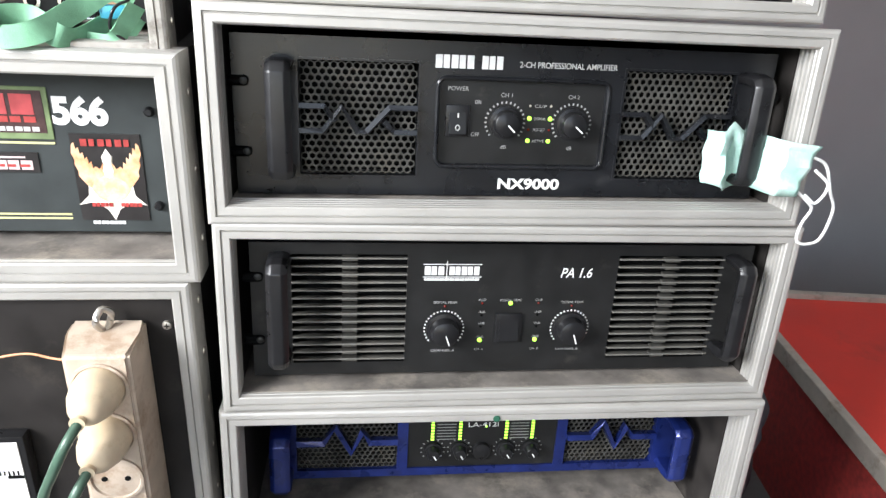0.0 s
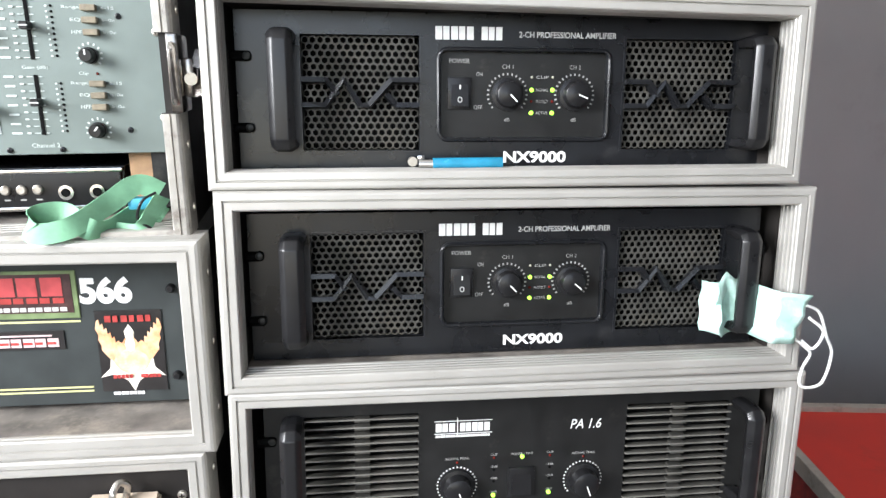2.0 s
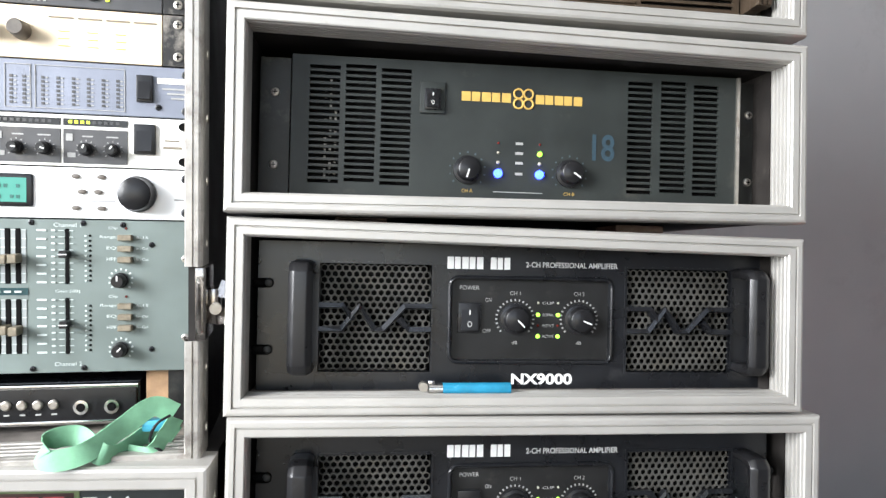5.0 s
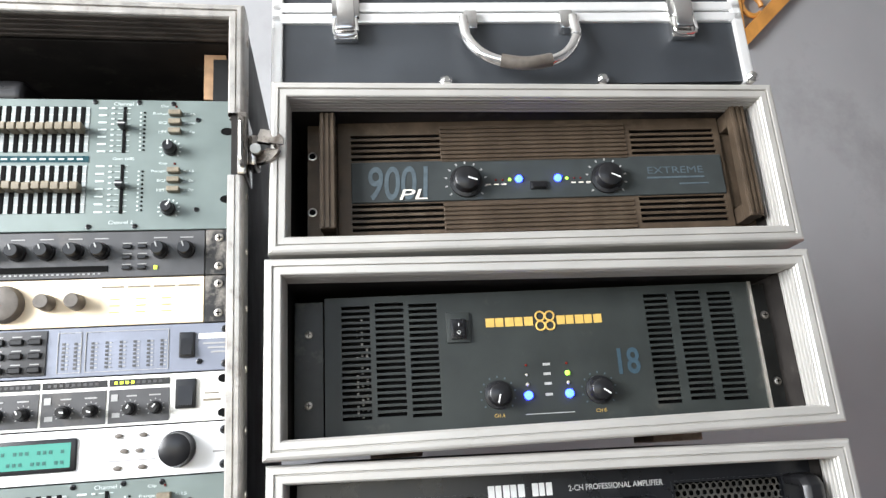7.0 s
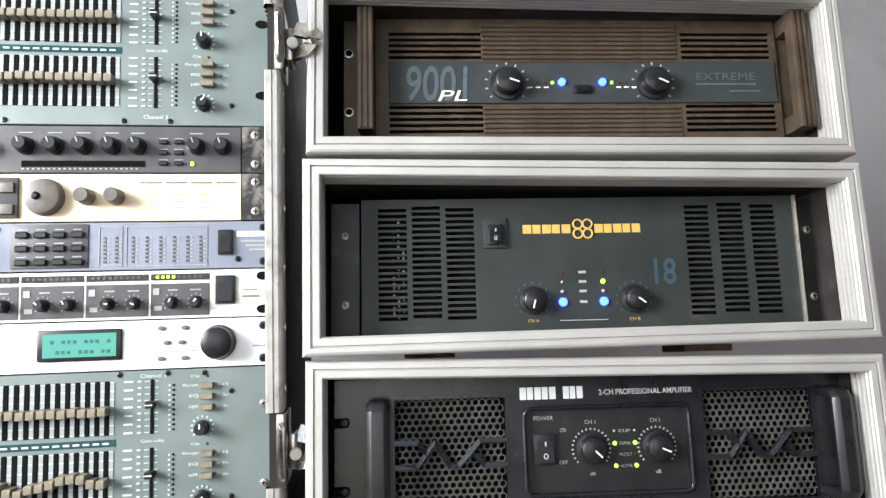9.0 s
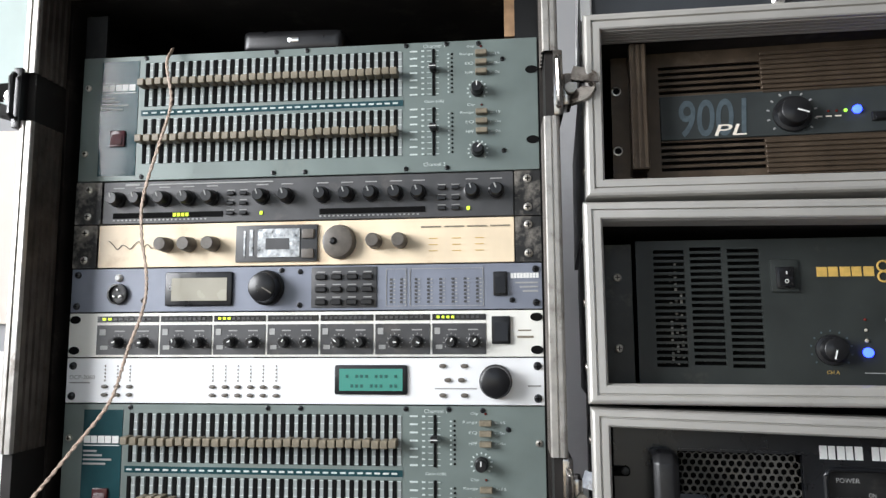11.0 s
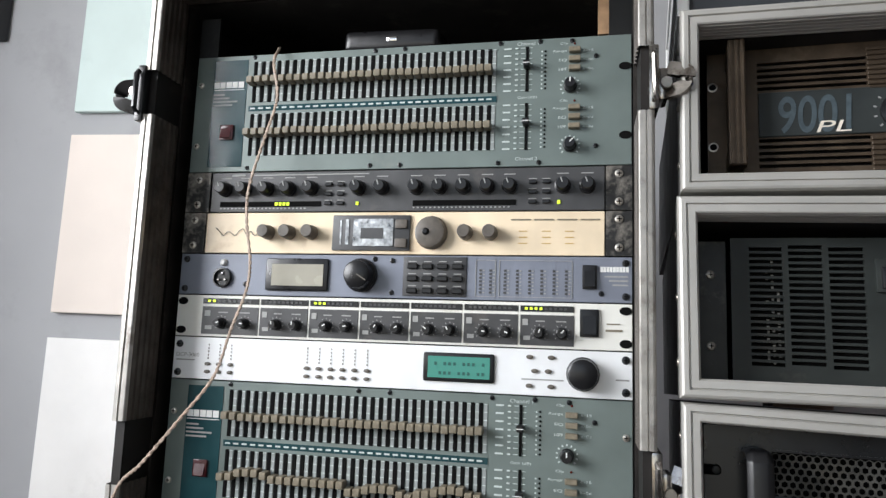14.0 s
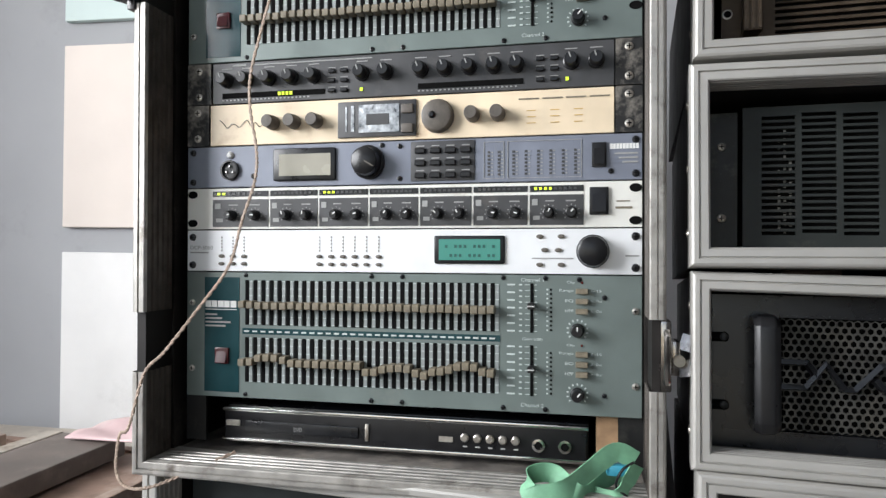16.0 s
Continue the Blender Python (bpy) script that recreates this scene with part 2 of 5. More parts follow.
def box(*spans, bevel=0.0, seg=2):
    """One bmesh out of boxes (x0, x1, y0, y1, z0, z1)."""
    bm = bmesh.new()
    for s in spans:
        quad_box(bm, *s)
    if bevel:
        bmesh.ops.bevel(bm, geom=list(bm.edges), offset=bevel, segments=seg, affect="EDGES", profile=0.6)
    return bm


def lathe(bm, profile, x, z, seg=20, y=0.0):
    """Turns (radius, y) rows about an axis along y through (x, z); closes both ends."""
    rings = []
    for r, yy in profile:
        rings.append([bm.verts.new((x + r * math.cos(2 * math.pi * i / seg), y + yy, z + r * math.sin(2 * math.pi * i / seg))) for i in range(seg)])
    for a, b in zip(rings, rings[1:]):
        for i in range(seg):
            bm.faces.new((a[i], a[(i + 1) % seg], b[(i + 1) % seg], b[i]))
    bm.faces.new(rings[0][::-1])
    bm.faces.new(rings[-1])
    return bm


def lathe_up(profile, x, y, seg=16):
    """Turns (radius, z) rows about an upright axis."""
    bm = lathe(bmesh.new(), [(r, -z) for r, z in profile], 0, 0, seg)
    bmesh.ops.transform(bm, matrix=Matrix.Translation((x, y, 0)) @ Matrix.Rotation(-math.pi / 2, 4, "X"), verts=bm.verts)
    return bm


def plate(x0, x1, z0, z1, holes, thick):
    """One connected front plate with rectangular openings."""
    xs = sorted({x0, x1, *[h[0] for h in holes], *[h[1] for h in holes]})
    zs = sorted({z0, z1, *[h[2] for h in holes], *[h[3] for h in holes]})
    bm = bmesh.new()
    v = {(i, j, k): bm.verts.new((x, k * thick, z)) for i, x in enumerate(xs) for j, z in enumerate(zs) for k in (0, 1)}

    def solid(i, j):
        if not (0 <= i < len(xs) - 1 and 0 <= j < len(zs) - 1):
            return False
        cx, cz = (xs[i] + xs[i + 1]) / 2, (zs[j] + zs[j + 1]) / 2
        return not any(h[0] < cx < h[1] and h[2] < cz < h[3] for h in holes)

    for i in range(len(xs) - 1):
        for j in range(len(zs) - 1):
            if not solid(i, j):
                continue
            for k in (0, 1):
                bm.faces.new((v[i, j, k], v[i + 1, j, k], v[i + 1, j + 1, k], v[i, j + 1, k]))
            for di, dj, a, b in ((-1, 0, (i, j), (i, j + 1)), (1, 0, (i + 1, j), (i + 1, j + 1)), (0, -1, (i, j), (i + 1, j)), (0, 1, (i, j + 1), (i + 1, j + 1))):
                if not solid(i + di, j + dj):
                    bm.faces.new((v[(*a, 0)], v[(*b, 0)], v[(*b, 1)], v[(*a, 1)]))
    bmesh.ops.delete(bm, geom=[q for q in bm.verts if not q.link_faces], context="VERTS")
    return bm


def link(name, bm, material, parent=None, label="", smooth=False):
    bmesh.ops.recalc_face_normals(bm, faces=list(bm.faces))
    me = bpy.data.meshes.new(name)
    bm.to_mesh(me)
    bm.free()
    me.materials.append(material)
    if smooth:
        for p in me.polygons:
            p.use_smooth = True
        me.set_sharp_from_angle(angle=radians(40))
    ob = new(name, me)
    if parent:
        ob.parent = parent
    if label:
        ob["label"] = label
    return ob


def part(name, bm, material, parent, label="", smooth=True):
    return link(name, bm, M[material], parent, label, smooth)


def again(ob, x, y, z, ry=0.0):
    """The same part once more, on the same mesh, moved."""
    o = ob.copy()
    scene.collection.objects.link(o)
    o.matrix_basis = pose(x, y, z, 0, ry, 0)
    return o


def thing(name, m, label, category, group=""):
    ob = new(name)
    ob.matrix_world = m
    return tagged(ob, label, category, group)


FONT = bpy.data.curves.new("lettering", "FONT")


def letters(name, words, x0, x1, z0, z1, material, parent, y=-0.0006, slant=0.0, heavy=0.0):
    """Lettering laid into a rectangle on a front."""
    FONT.body, FONT.shear, FONT.offset, FONT.size = words, slant, heavy, 1.0
    tmp = bpy.data.objects.new("tmp", FONT)
    scene.collection.objects.link(tmp)
    bpy.context.view_layer.update()
    me = bpy.data.meshes.new_from_object(tmp.evaluated_get(bpy.context.evaluated_depsgraph_get()))
    bpy.data.objects.remove(tmp)
    co = np.array([v.co[:] for v in me.vertices])
    lo, hi = co.min(0), co.max(0)
    for v in me.vertices:
        v.co = (x0 + (v.co.x - lo[0]) / (hi[0] - lo[0]) * (x1 - x0), y, z0 + (v.co.y - lo[1]) / (hi[1] - lo[1]) * (z1 - z0))
    me.name = name
    me.materials.append(M[material])
    ob = new(name, me)
    ob.parent = parent
    return ob


def bars(name, rows, material, parent, y=-0.0006):
    """Flat print: rectangles (x0, x1, z0, z1), a hair proud of the front."""
    bm = box(*[(a, b, y, y + 0.0004, c, d) for a, b, c, d in rows])
    return tagged(part(name, bm, material, parent, smooth=False), kind="stuff" if len(rows) > 1 else "")


def word(x0, x1, z0, z1, n, gap=0.28):
    """A word that is no lettering: n blocks of letter size."""
    w = (x1 - x0) / n
    return [(x0 + i * w, x0 + (i + 1 - gap * (0.5 + 0.3 * (i % 2))) * w, z0, z1) for i in range(n)]


def dial_ticks(x, z, r0, r1, n, a0=-220.0, a1=40.0, w=0.0007, y=-0.0006):
    bm = bmesh.new()
    for i in range(n):
        a = radians(a0 + (a1 - a0) * i / (n - 1))
        c, s = math.cos(a), -math.sin(a)
        p = [(x + c * r + k * s * w, y, z + s * r - k * c * w) for r, k in ((r0, 1), (r1, 1), (r1, -1), (r0, -1))]
        bm.faces.new([bm.verts.new(q) for q in p])
    return bm


def knob(parent, x, z, r, h, material="plastic", pointer=-45.0, line="white", y=0.0, skirt=1.25, name="knob"):
    k = part(name, lathe(bmesh.new(), [(r * skirt, 0), (r * skirt, -0.25 * h), (r, -0.3 * h), (r * 0.92, -h * 0.94), (r * 0.82, -h)], 0, 0), material, parent)
    k.location = (x, y, z)
    if line:
        bm = box((-0.0006, 0.0006, -h - 0.0005, -h + 0.001, r * 0.05, r * 0.80))
        p = part("pointer", bm, line, k, smooth=False)
        p.rotation_euler = (0, radians(pointer), 0)
    return k


def led(parent, x, z, r, material, y=0.0, name="led"):
    return part(name, lathe(bmesh.new(), [(r, y), (r * 0.95, y - r * 0.5), (r * 0.5, y - r * 0.95)], x, z, 12), material, parent)


def screw(parent, x, z, r=0.0035, y=0.0, material="steel", name="screw"):
    s = part(name, lathe(bmesh.new(), [(r, 0), (r * 0.85, -r * 0.45), (r * 0.4, -r * 0.6)], 0, 0, 14), material, parent)
    s.location = (x, y, z)
    bm = box((-r * 0.55, r * 0.55, -r * 0.66, -r * 0.4, -r * 0.12, r * 0.12), (-r * 0.12, r * 0.12, -r * 0.665, -r * 0.4, -r * 0.55, r * 0.55))
    part("cross_slot", bm, "dark", s, smooth=False)
    return s


def rocker(parent, x0, x1, z0, z1, marks=True, material="plastic", y=0.0, name="power_switch"):
    s = part(name, box((x0, x1, y - 0.003, y + 0.004, z0, z1), bevel=0.001), material, parent)
    w, h = x1 - x0, z1 - z0
    bm = bmesh.new()
    quad_box(bm, x0 + w * 0.14, x1 - w * 0.14, y - 0.0055, y - 0.002, z0 + h * 0.1, z1 - h * 0.1)
    for v in bm.verts:
        if v.co.y < y - 0.004 and v.co.z > (z0 + z1) / 2:
            v.co.y += 0.003
    part("rocker", bm, material, s)
    if marks:
        mx, r = (x0 + x1) / 2, w * 0.085
        bars("switch_mark", [(mx - 0.0006, mx + 0.0006, z0 + h * 0.62, z0 + h * 0.76)], "pale_print", s, y - 0.0062)
        part("switch_ring", sweep([(mx + r * math.cos(k * 0.524), y - 0.0058, z0 + h * 0.30 + 1.3 * r * math.sin(k * 0.524)) for k in range(13)], 0.0004, 5), "pale_print", s)
    return s


def sweep(points, radius, seg=8, flat=None):
    """A tube, or with flat=(half width, half thickness) a band, along points."""
    bm = bmesh.new()
    pts = [Vector(p) for p in points]
    rings = []
    up = Vector((0.3, 0.2, 1)).normalized()
    for i, p in enumerate(pts):
        d = (pts[min(i + 1, len(pts) - 1)] - pts[max(i - 1, 0)]).normalized()
        s = d.cross(up).normalized()
        u = s.cross(d)
        if flat:
            ring = [p + s * a * flat[1] + u * b * flat[0] for a, b in ((1, 1), (1, -1), (-1, -1), (-1, 1))]
        else:
            ring = [p + (s * math.cos(2 * math.pi * k / seg) + u * math.sin(2 * math.pi * k / seg)) * radius for k in range(seg)]
        rings.append([bm.verts.new(q) for q in ring])
    n = len(rings[0])
    for a, b in zip(rings, rings[1:]):
        for k in range(n):
            bm.faces.new((a[k], a[(k + 1) % n], b[(k + 1) % n], b[k]))
    bm.faces.new(rings[0])
    bm.faces.new(rings[-1][::-1])
    return bm


def spline(points, steps=8):
    """Smooth points through the given ones."""
    P = [Vector(p) for p in points]
    P = [2 * P[0] - P[1]] + P + [2 * P[-1] - P[-2]]
    out = []
    for a, b, c, d in zip(P, P[1:], P[2:], P[3:]):
        for i in range(steps):
            t = i / steps
            out.append(0.5 * (2 * b + (c - a) * t + (2 * a - 5 * b + 4 * c - d) * t * t + (3 * b - a - 3 * c + d) * t ** 3))
    return out + [P[-2]]


def honeycomb(x0, x1, z0, z1, pitch, hole=0.445, depth=0.002):
    """A perforated sheet with hexagonal holes in offset rows."""
    bm = bmesh.new()
    row = pitch * 0.866
    nz, nx = int((z1 - z0) / row), int((x1 - x0) / pitch)
    for j in range(nz):
        for i in range(nx):
            cx = x0 + pitch * (i + 0.5 + 0.5 * (j % 2)) + (x1 - x0 - pitch * (nx + 0.5)) / 2
            cz = z0 + row * (j + 0.5) + (z1 - z0 - row * nz) / 2
            rings = []
            for r, y in ((pitch * 0.5774, 0), (pitch * hole, 0), (pitch * hole, depth)):
                rings.append([bm.verts.new((cx + r * math.sin(math.pi * k / 3), y, cz + r * math.cos(math.pi * k / 3))) for k in range(6)])
            for a, b in zip(rings, rings[1:]):
                for k in range(6):
                    bm.faces.new((a[k], a[(k + 1) % 6], b[(k + 1) % 6], b[k]))
    return bm


def frame_bar(a, b, na, nb, lip, depth, side="front"):
    """One length of ridged edging between two corners; na and nb point inwards along the mitres."""
    prof = [(-0.002, 0.034), (-0.002, 0.001), (-0.0006, -0.0022), (lip * 0.10, -0.003), (lip * 0.36, -0.003), (lip * 0.40, -0.0006), (lip * 0.46, -0.0006), (lip * 0.50, -0.0024),
            (lip * 0.90, -0.0022), (lip * 0.98, -0.0012), (lip, 0.002)]
    front, prof = prof, [(lip, 0.002)]
    n = max(3, min(5, round(depth / 0.0062)))
    for i in range(n):
        s = 0.002 + (depth - 0.002) * i / n
        w = (depth - 0.002) / n
        prof += [(lip + 0.0006, s + w * 0.10), (lip + 0.0006, s + w * 0.62), (lip - 0.0012, s + w * 0.72), (lip - 0.0012, s + w * 0.96)]
    prof += [(lip - 0.003, depth), (lip - 0.003, depth + 0.001)]
    prof = front if side == "front" else prof
    bm = bmesh.new()
    rings = [[bm.verts.new((p[0] + m[0] * u, y, p[1] + m[1] * u)) for u, y in prof] for p, m in ((a, na), (b, nb))]
    for i in range(len(prof) - 1):
        bm.faces.new((rings[0][i], rings[0][i + 1], rings[1][i + 1], rings[1][i]))
    return bm


def slanted(bm, W, drop):
    """Lowers the top of a mesh towards the right end."""
    zs = [v.co.z for v in bm.verts]
    mid = (min(zs) + max(zs)) / 2
    for v in bm.verts:
        if v.co.z > mid or max(zs) - min(zs) < 0.02:
            v.co.z -= drop * v.co.x / W
    return bm


def flight_case(name, m, W, H, D, label, lip=0.014, depth=0.03, group="stacked flight cases", inside="ply_inside", floor="case_floor", edge="alu", drop=0.0, sill=None, gaps=(), ridge=None):
    """An open-fronted case: origin at its front lower left corner, y inwards."""
    c = thing(name, m, label, "flight case", group)
    t = 0.010
    h1 = H - drop
    walls = (("side_panel", (0, t, 0.004, D, 0, H)), ("side_panel", (W - t, W, 0.004, D, 0, H)), ("top_panel", (t, W - t, 0.004, D, H - t, H)), ("back_panel", (t, W - t, D - t, D, t, H - t)))
    for nm, s in walls:
        part(nm, slanted(box(s), W, drop), "ply", c, smooth=False)
    part("bottom_panel", box((t, W - t, 0.004, D - t, 0, t)), "ply", c, smooth=False)
    y0, top = (0.005, lip + 0.0015) if sill else (depth + 0.002, lip - 0.002)
    part("floor_board", box((t, W - t, y0, D - t, t, top)), floor, c, "dusty worn board floor", smooth=False)
    for s in ((t, t + 0.003), (W - t - 0.003, W - t)):
        part("lining", slanted(box((s[0], s[1], depth + 0.002, D - t, top, H - t)), W, drop), inside, c, smooth=False)
    part("lining", slanted(box((t + 0.003, W - t - 0.003, depth + 0.002, D - t, H - t - 0.003, H - t)), W, drop), inside, c, smooth=False)
    k = [((0, 0), (1, 1)), ((W, 0), (-1, 1)), ((W, h1), (-1, -1)), ((0, H), (1, -1))]
    for i in range(4):
        (a, na), (b, nb) = k[i], k[(i + 1) % 4]
        if i in (1, 3) and gaps:
            # upright edging in lengths, cut away at the catches
            cuts = [g for g in gaps if g[0] == i]
            ends = sorted([0.0] + [z for g in cuts for z in g[1:]] + [H])
            for lo, hi in zip(ends[::2], ends[1::2]):
                nlo = (na if i == 1 else nb) if lo == 0.0 else ((na if i == 1 else nb)[0], 0)
                nhi = (nb if i == 1 else na) if hi == H else ((nb if i == 1 else na)[0], 0)
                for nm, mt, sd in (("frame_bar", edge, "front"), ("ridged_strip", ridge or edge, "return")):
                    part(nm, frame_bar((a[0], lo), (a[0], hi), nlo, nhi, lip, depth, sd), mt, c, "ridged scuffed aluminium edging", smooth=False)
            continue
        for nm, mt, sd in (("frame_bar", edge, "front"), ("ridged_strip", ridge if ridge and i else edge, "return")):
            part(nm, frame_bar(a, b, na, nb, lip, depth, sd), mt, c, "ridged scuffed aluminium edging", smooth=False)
    rivet = None
    for i in range(max(3, int(H / 0.05))):
        z = H * (i + 0.5) / max(3, int(H / 0.05))
        for s, x in ((-1, -0.0015), (1, W + 0.0015)):
            if rivet is None:
                bm = lathe(bmesh.new(), [(0.0042, 0), (0.0034, -0.0016), (0.0014, -0.0022)], 0, 0, 10)
                bmesh.ops.transform(bm, matrix=Matrix.Rotation(-math.pi / 2, 4, "Z"), verts=bm.verts)
                rivet = part("rivet", bm, "steel", c)
                rivet.location = (x, 0.022, z)
            else:
                o = again(rivet, x, 0.022, z)
                o.scale = (-s, 1, 1)
    return c

# ---- the room ----
WALL = pose(-1.8, 0.85, 0, 0, 0, 8)


def structure(name, bm, material, m=None, label="", smooth=False):
    ob = link(name, bm, M[material], None, "", smooth)
    if m is not None:
        ob.matrix_world = m
    return tagged(ob, label, name.split("_")[0], "", "structure")


structure("floor", box((-3.2, 3.2, -3.4, 2.2, -0.1, 0)), "floor", None, "grey worn concrete floor")
structure("ceiling", box((-3.2, 3.2, -3.4, 2.2, 3.0, 3.1)), "ceiling", None, "plain white painted ceiling")
structure("wall_back", box((-0.42, 4.7, 0, 0.12, 0, 3.0)), "wall", WALL, "smooth grey painted wall behind the racks")
structure("wall_side_right", box((2.6, 2.72, -3.2, 1.8, 0, 3.0)), "wall", None, "grey painted side wall")
structure("wall_front", box((-2.22, -1.9, -3.12, -3.0, 0, 3.0), (0.3, 2.6, -3.12, -3.0, 0, 3.0), (-1.9, 0.3, -3.12, -3.0, 2.6, 3.0), (-1.9, 0.3, -3.12, -3.0, 0, 0.5)), "wall", None, "grey painted wall with a wide opening to daylight")
structure("wall_side_left", box((-2.22, -2.10, -3.0, -1.80, 0, 3.0), (-2.22, -2.10, -0.50, 0.80, 0, 3.0), (-2.22, -2.10, -1.80, -0.50, 2.42, 3.0), (-2.22, -2.10, -1.80, -0.50, 0, 1.28)), "wall", None, "grey painted side wall with a window opening")
ob = link("dark_door_leaf", box((-0.29, -0.235, -0.05, -0.004, 2.05, 2.95), bevel=0.004), M["curtain"])
ob.matrix_world = WALL
tagged(ob, "near-black panel hanging on the grey wall", "panel")


def leaning_board(name, material, z0, z1, u1, label, thick=0.022, u0=0.0):
    o = thing(name, WALL @ pose(0, -0.002, 0), label, "board", "boards on the wall")
    part("face", box((u0, u1, -thick, -0.002, z0, z1), bevel=0.003), material, o, smooth=False)
    return o


leaning_board("wall_board", "board_green", 1.833, 2.315, 0.955, "pale green painted board fixed to the grey wall", 0.022, 0.018)
leaning_board("wall_board", "board_cream", 1.283, 1.768, 0.955, "cream painted board fixed to the grey wall", 0.022, 0.018)
leaning_board("wall_board", "board_white", 0.732, 1.217, 0.955, "white painted board fixed to the grey wall", 0.022, 0.018)
leaning_board("wall_shelf", "pine", 2.360, 2.49, 0.962, "orange varnished wooden board fixed high on the wall", 0.05, 0.002)

# orange fretwork bracket high on the wall beside the briefcase
fret = thing("fretwork_bracket", WALL @ pose(2.79, -0.004, 2.29), "orange varnished wooden fretwork bracket on the wall", "bracket")
bm = bmesh.new()
for a, b in (((0, 0), (0.32, 0.30)), ((-0.01, 0.02), (0.0, 0.42)), ((0.0, 0.42), (0.34, 0.40))):
    d = Vector((b[0] - a[0], 0, b[1] - a[1])).normalized() * 0.02
    n = Vector((-d.z, 0, d.x))
    vs = [(Vector((p[0], y, p[1])) + n * s) for p in (a, b) for y in (-0.03, 0) for s in (-1, 1)]
    v = [bm.verts.new(q) for q in vs]
    for f in ((0, 1, 3, 2), (4, 6, 7, 5), (0, 4, 5, 1), (2, 3, 7, 6), (0, 2, 6, 4), (1, 5, 7, 3)):
        bm.faces.new([v[i] for i in f])
part("frame", bm, "pine", fret, smooth=False)
for px_, pz_, r in ((0.06, 0.13, 0.035), (0.10, 0.24, 0.04), (0.19, 0.29, 0.035), (0.05, 0.33, 0.035)):
    part("scroll", sweep([(px_ + r * math.cos(a * 0.35), -0.015, pz_ + r * math.sin(a * 0.35)) for a in range(17)], 0.008), "pine", fret)


def right(x, y, z, rx=0.0, ry=0.0, rz=0.0):
    return LEAN @ pose(x, y, z, rx, ry, rz)


# ---- supports under the stacks ----
def trunk(m, W, D, H, label):
    c = thing("trunk", m, label, "trunk", "trunks under the stacks")
    part("body", box((0, W, 0, D, 0, H), bevel=0.004), "ply", c, smooth=False)
    for x in (0, W - 0.03):
        part("corner_edge", box((x - 0.002, x + 0.032, -0.003, 0.028, 0, H)), "alu", c, smooth=False)
    part("top_edge", box((0.032, W - 0.032, -0.003, 0.028, H - 0.03, H + 0.002)), "alu", c, smooth=False)
    return c


trunk(pose(-0.242, 0.02, 0), 0.535, 0.5, 0.474, "black laminated trunk with aluminium edging under the amplifiers")
trunk(pose(-0.80, 0.02, 0), 0.54, 0.5, 0.49, "black laminated trunk with aluminium edging under the power case")

# ---- right stack: cases ----
flight_case("flight_case", right(-0.242, 0.0, 0.499, 0, 0.5, 0), 0.531, 0.1965, 0.46, "open black flight case around a blue amplifier")
flight_case("flight_case", right(-0.2355, -0.0015, 0.6998, 0, 0.5, 0.8), 0.5255, 0.1785, 0.46, "dusty open flight case around a louvred black amplifier", 0.0135, 0.022, sill=True)
flight_case("flight_case", right(-0.2362, -0.0023, 0.8795, -0.3, 0, 0.7), 0.517, 0.1690, 0.46, "open flight case with a face mask hung at its side", 0.014, 0.026)
flight_case("flight_case", right(-0.2404, 0.004, 1.0522, 0, -0.38, -0.3), 0.501, 0.1605, 0.46, "open flight case holding a black amplifier and a lighter", 0.0135, 0.026, drop=0.009)
flight_case("flight_case", right(-0.2428, -0.004, 1.2197, 0, -0.55, 0.4), 0.503, 0.1685, 0.46, "open flight case around a dark grey amplifier", drop=0.012)
flight_case("flight_case", right(-0.2412, -0.004, 1.3960, 0, 0.05, 1.4), 0.505, 0.1690, 0.46, "open flight case with brown-stained edging under a briefcase", drop=0.003)
for x in (-0.16, 0.12):
    s = thing("spacer_block", right(x, 0.09, 1.2145), "small dark wooden spacer between two flight cases", "block", "spacers")
    part("block", box((0, 0.05, 0, 0.06, 0, 0.0072), bevel=0.001), "old_wood", s, smooth=False)


def bow_handle(parent, x, z0, z1, out, w, material="plastic"):
    """A moulded handle: an upright bar that curls back to the panel at both ends."""
    bm = bmesh.new()
    h = w / 2
    path = [(0.002, z0 + 0.003), (-out * 0.55, z0 + 0.002), (-out * 0.85, z0 + 0.004), (-out, z0 + 0.012), (-out, z1 - 0.012), (-out * 0.85, z1 - 0.004), (-out * 0.55, z1 - 0.002), (0.002, z1 - 0.003)]
    mid = (z0 + z1) / 2
    rings = []
    for y, z in path:
        k = 0.012 if abs(z - mid) < (z1 - z0) / 2 - 0.010 else 0.010
        iy = min(y + k, 0.002)
        iz = mid + (z - mid) * (1 - k / ((z1 - z0) / 2)) if abs(z - mid) > (z1 - z0) / 2 - 0.010 else z
        rim = [(x - h, y, z, 1), (x - h + 0.005, y, z, 0), (x + h - 0.005, y, z, 0), (x + h, y, z, 1)]
        ring = []
        for px, py, pz, edge in rim:
            f = 0.30 if edge else 0.0
            ring.append(bm.verts.new((px, py + (iy - py) * f, pz + (iz - pz) * f)))
        ring += [bm.verts.new((x + h - 0.003, iy, iz)), bm.verts.new((x - h + 0.003, iy, iz))]
        rings.append(ring)
    for a, b in zip(rings, rings[1:]):
        for i in range(6):
            bm.faces.new((a[i], a[(i + 1) % 6], b[(i + 1) % 6], b[i]))
    bm.faces.new(rings[0])
    bm.faces.new(rings[-1][::-1])
    bmesh.ops.bevel(bm, geom=list(bm.edges), offset=0.0012, segments=2, affect="EDGES", profile=0.6)
    return part("handle", bm, material, parent, "moulded black handle")


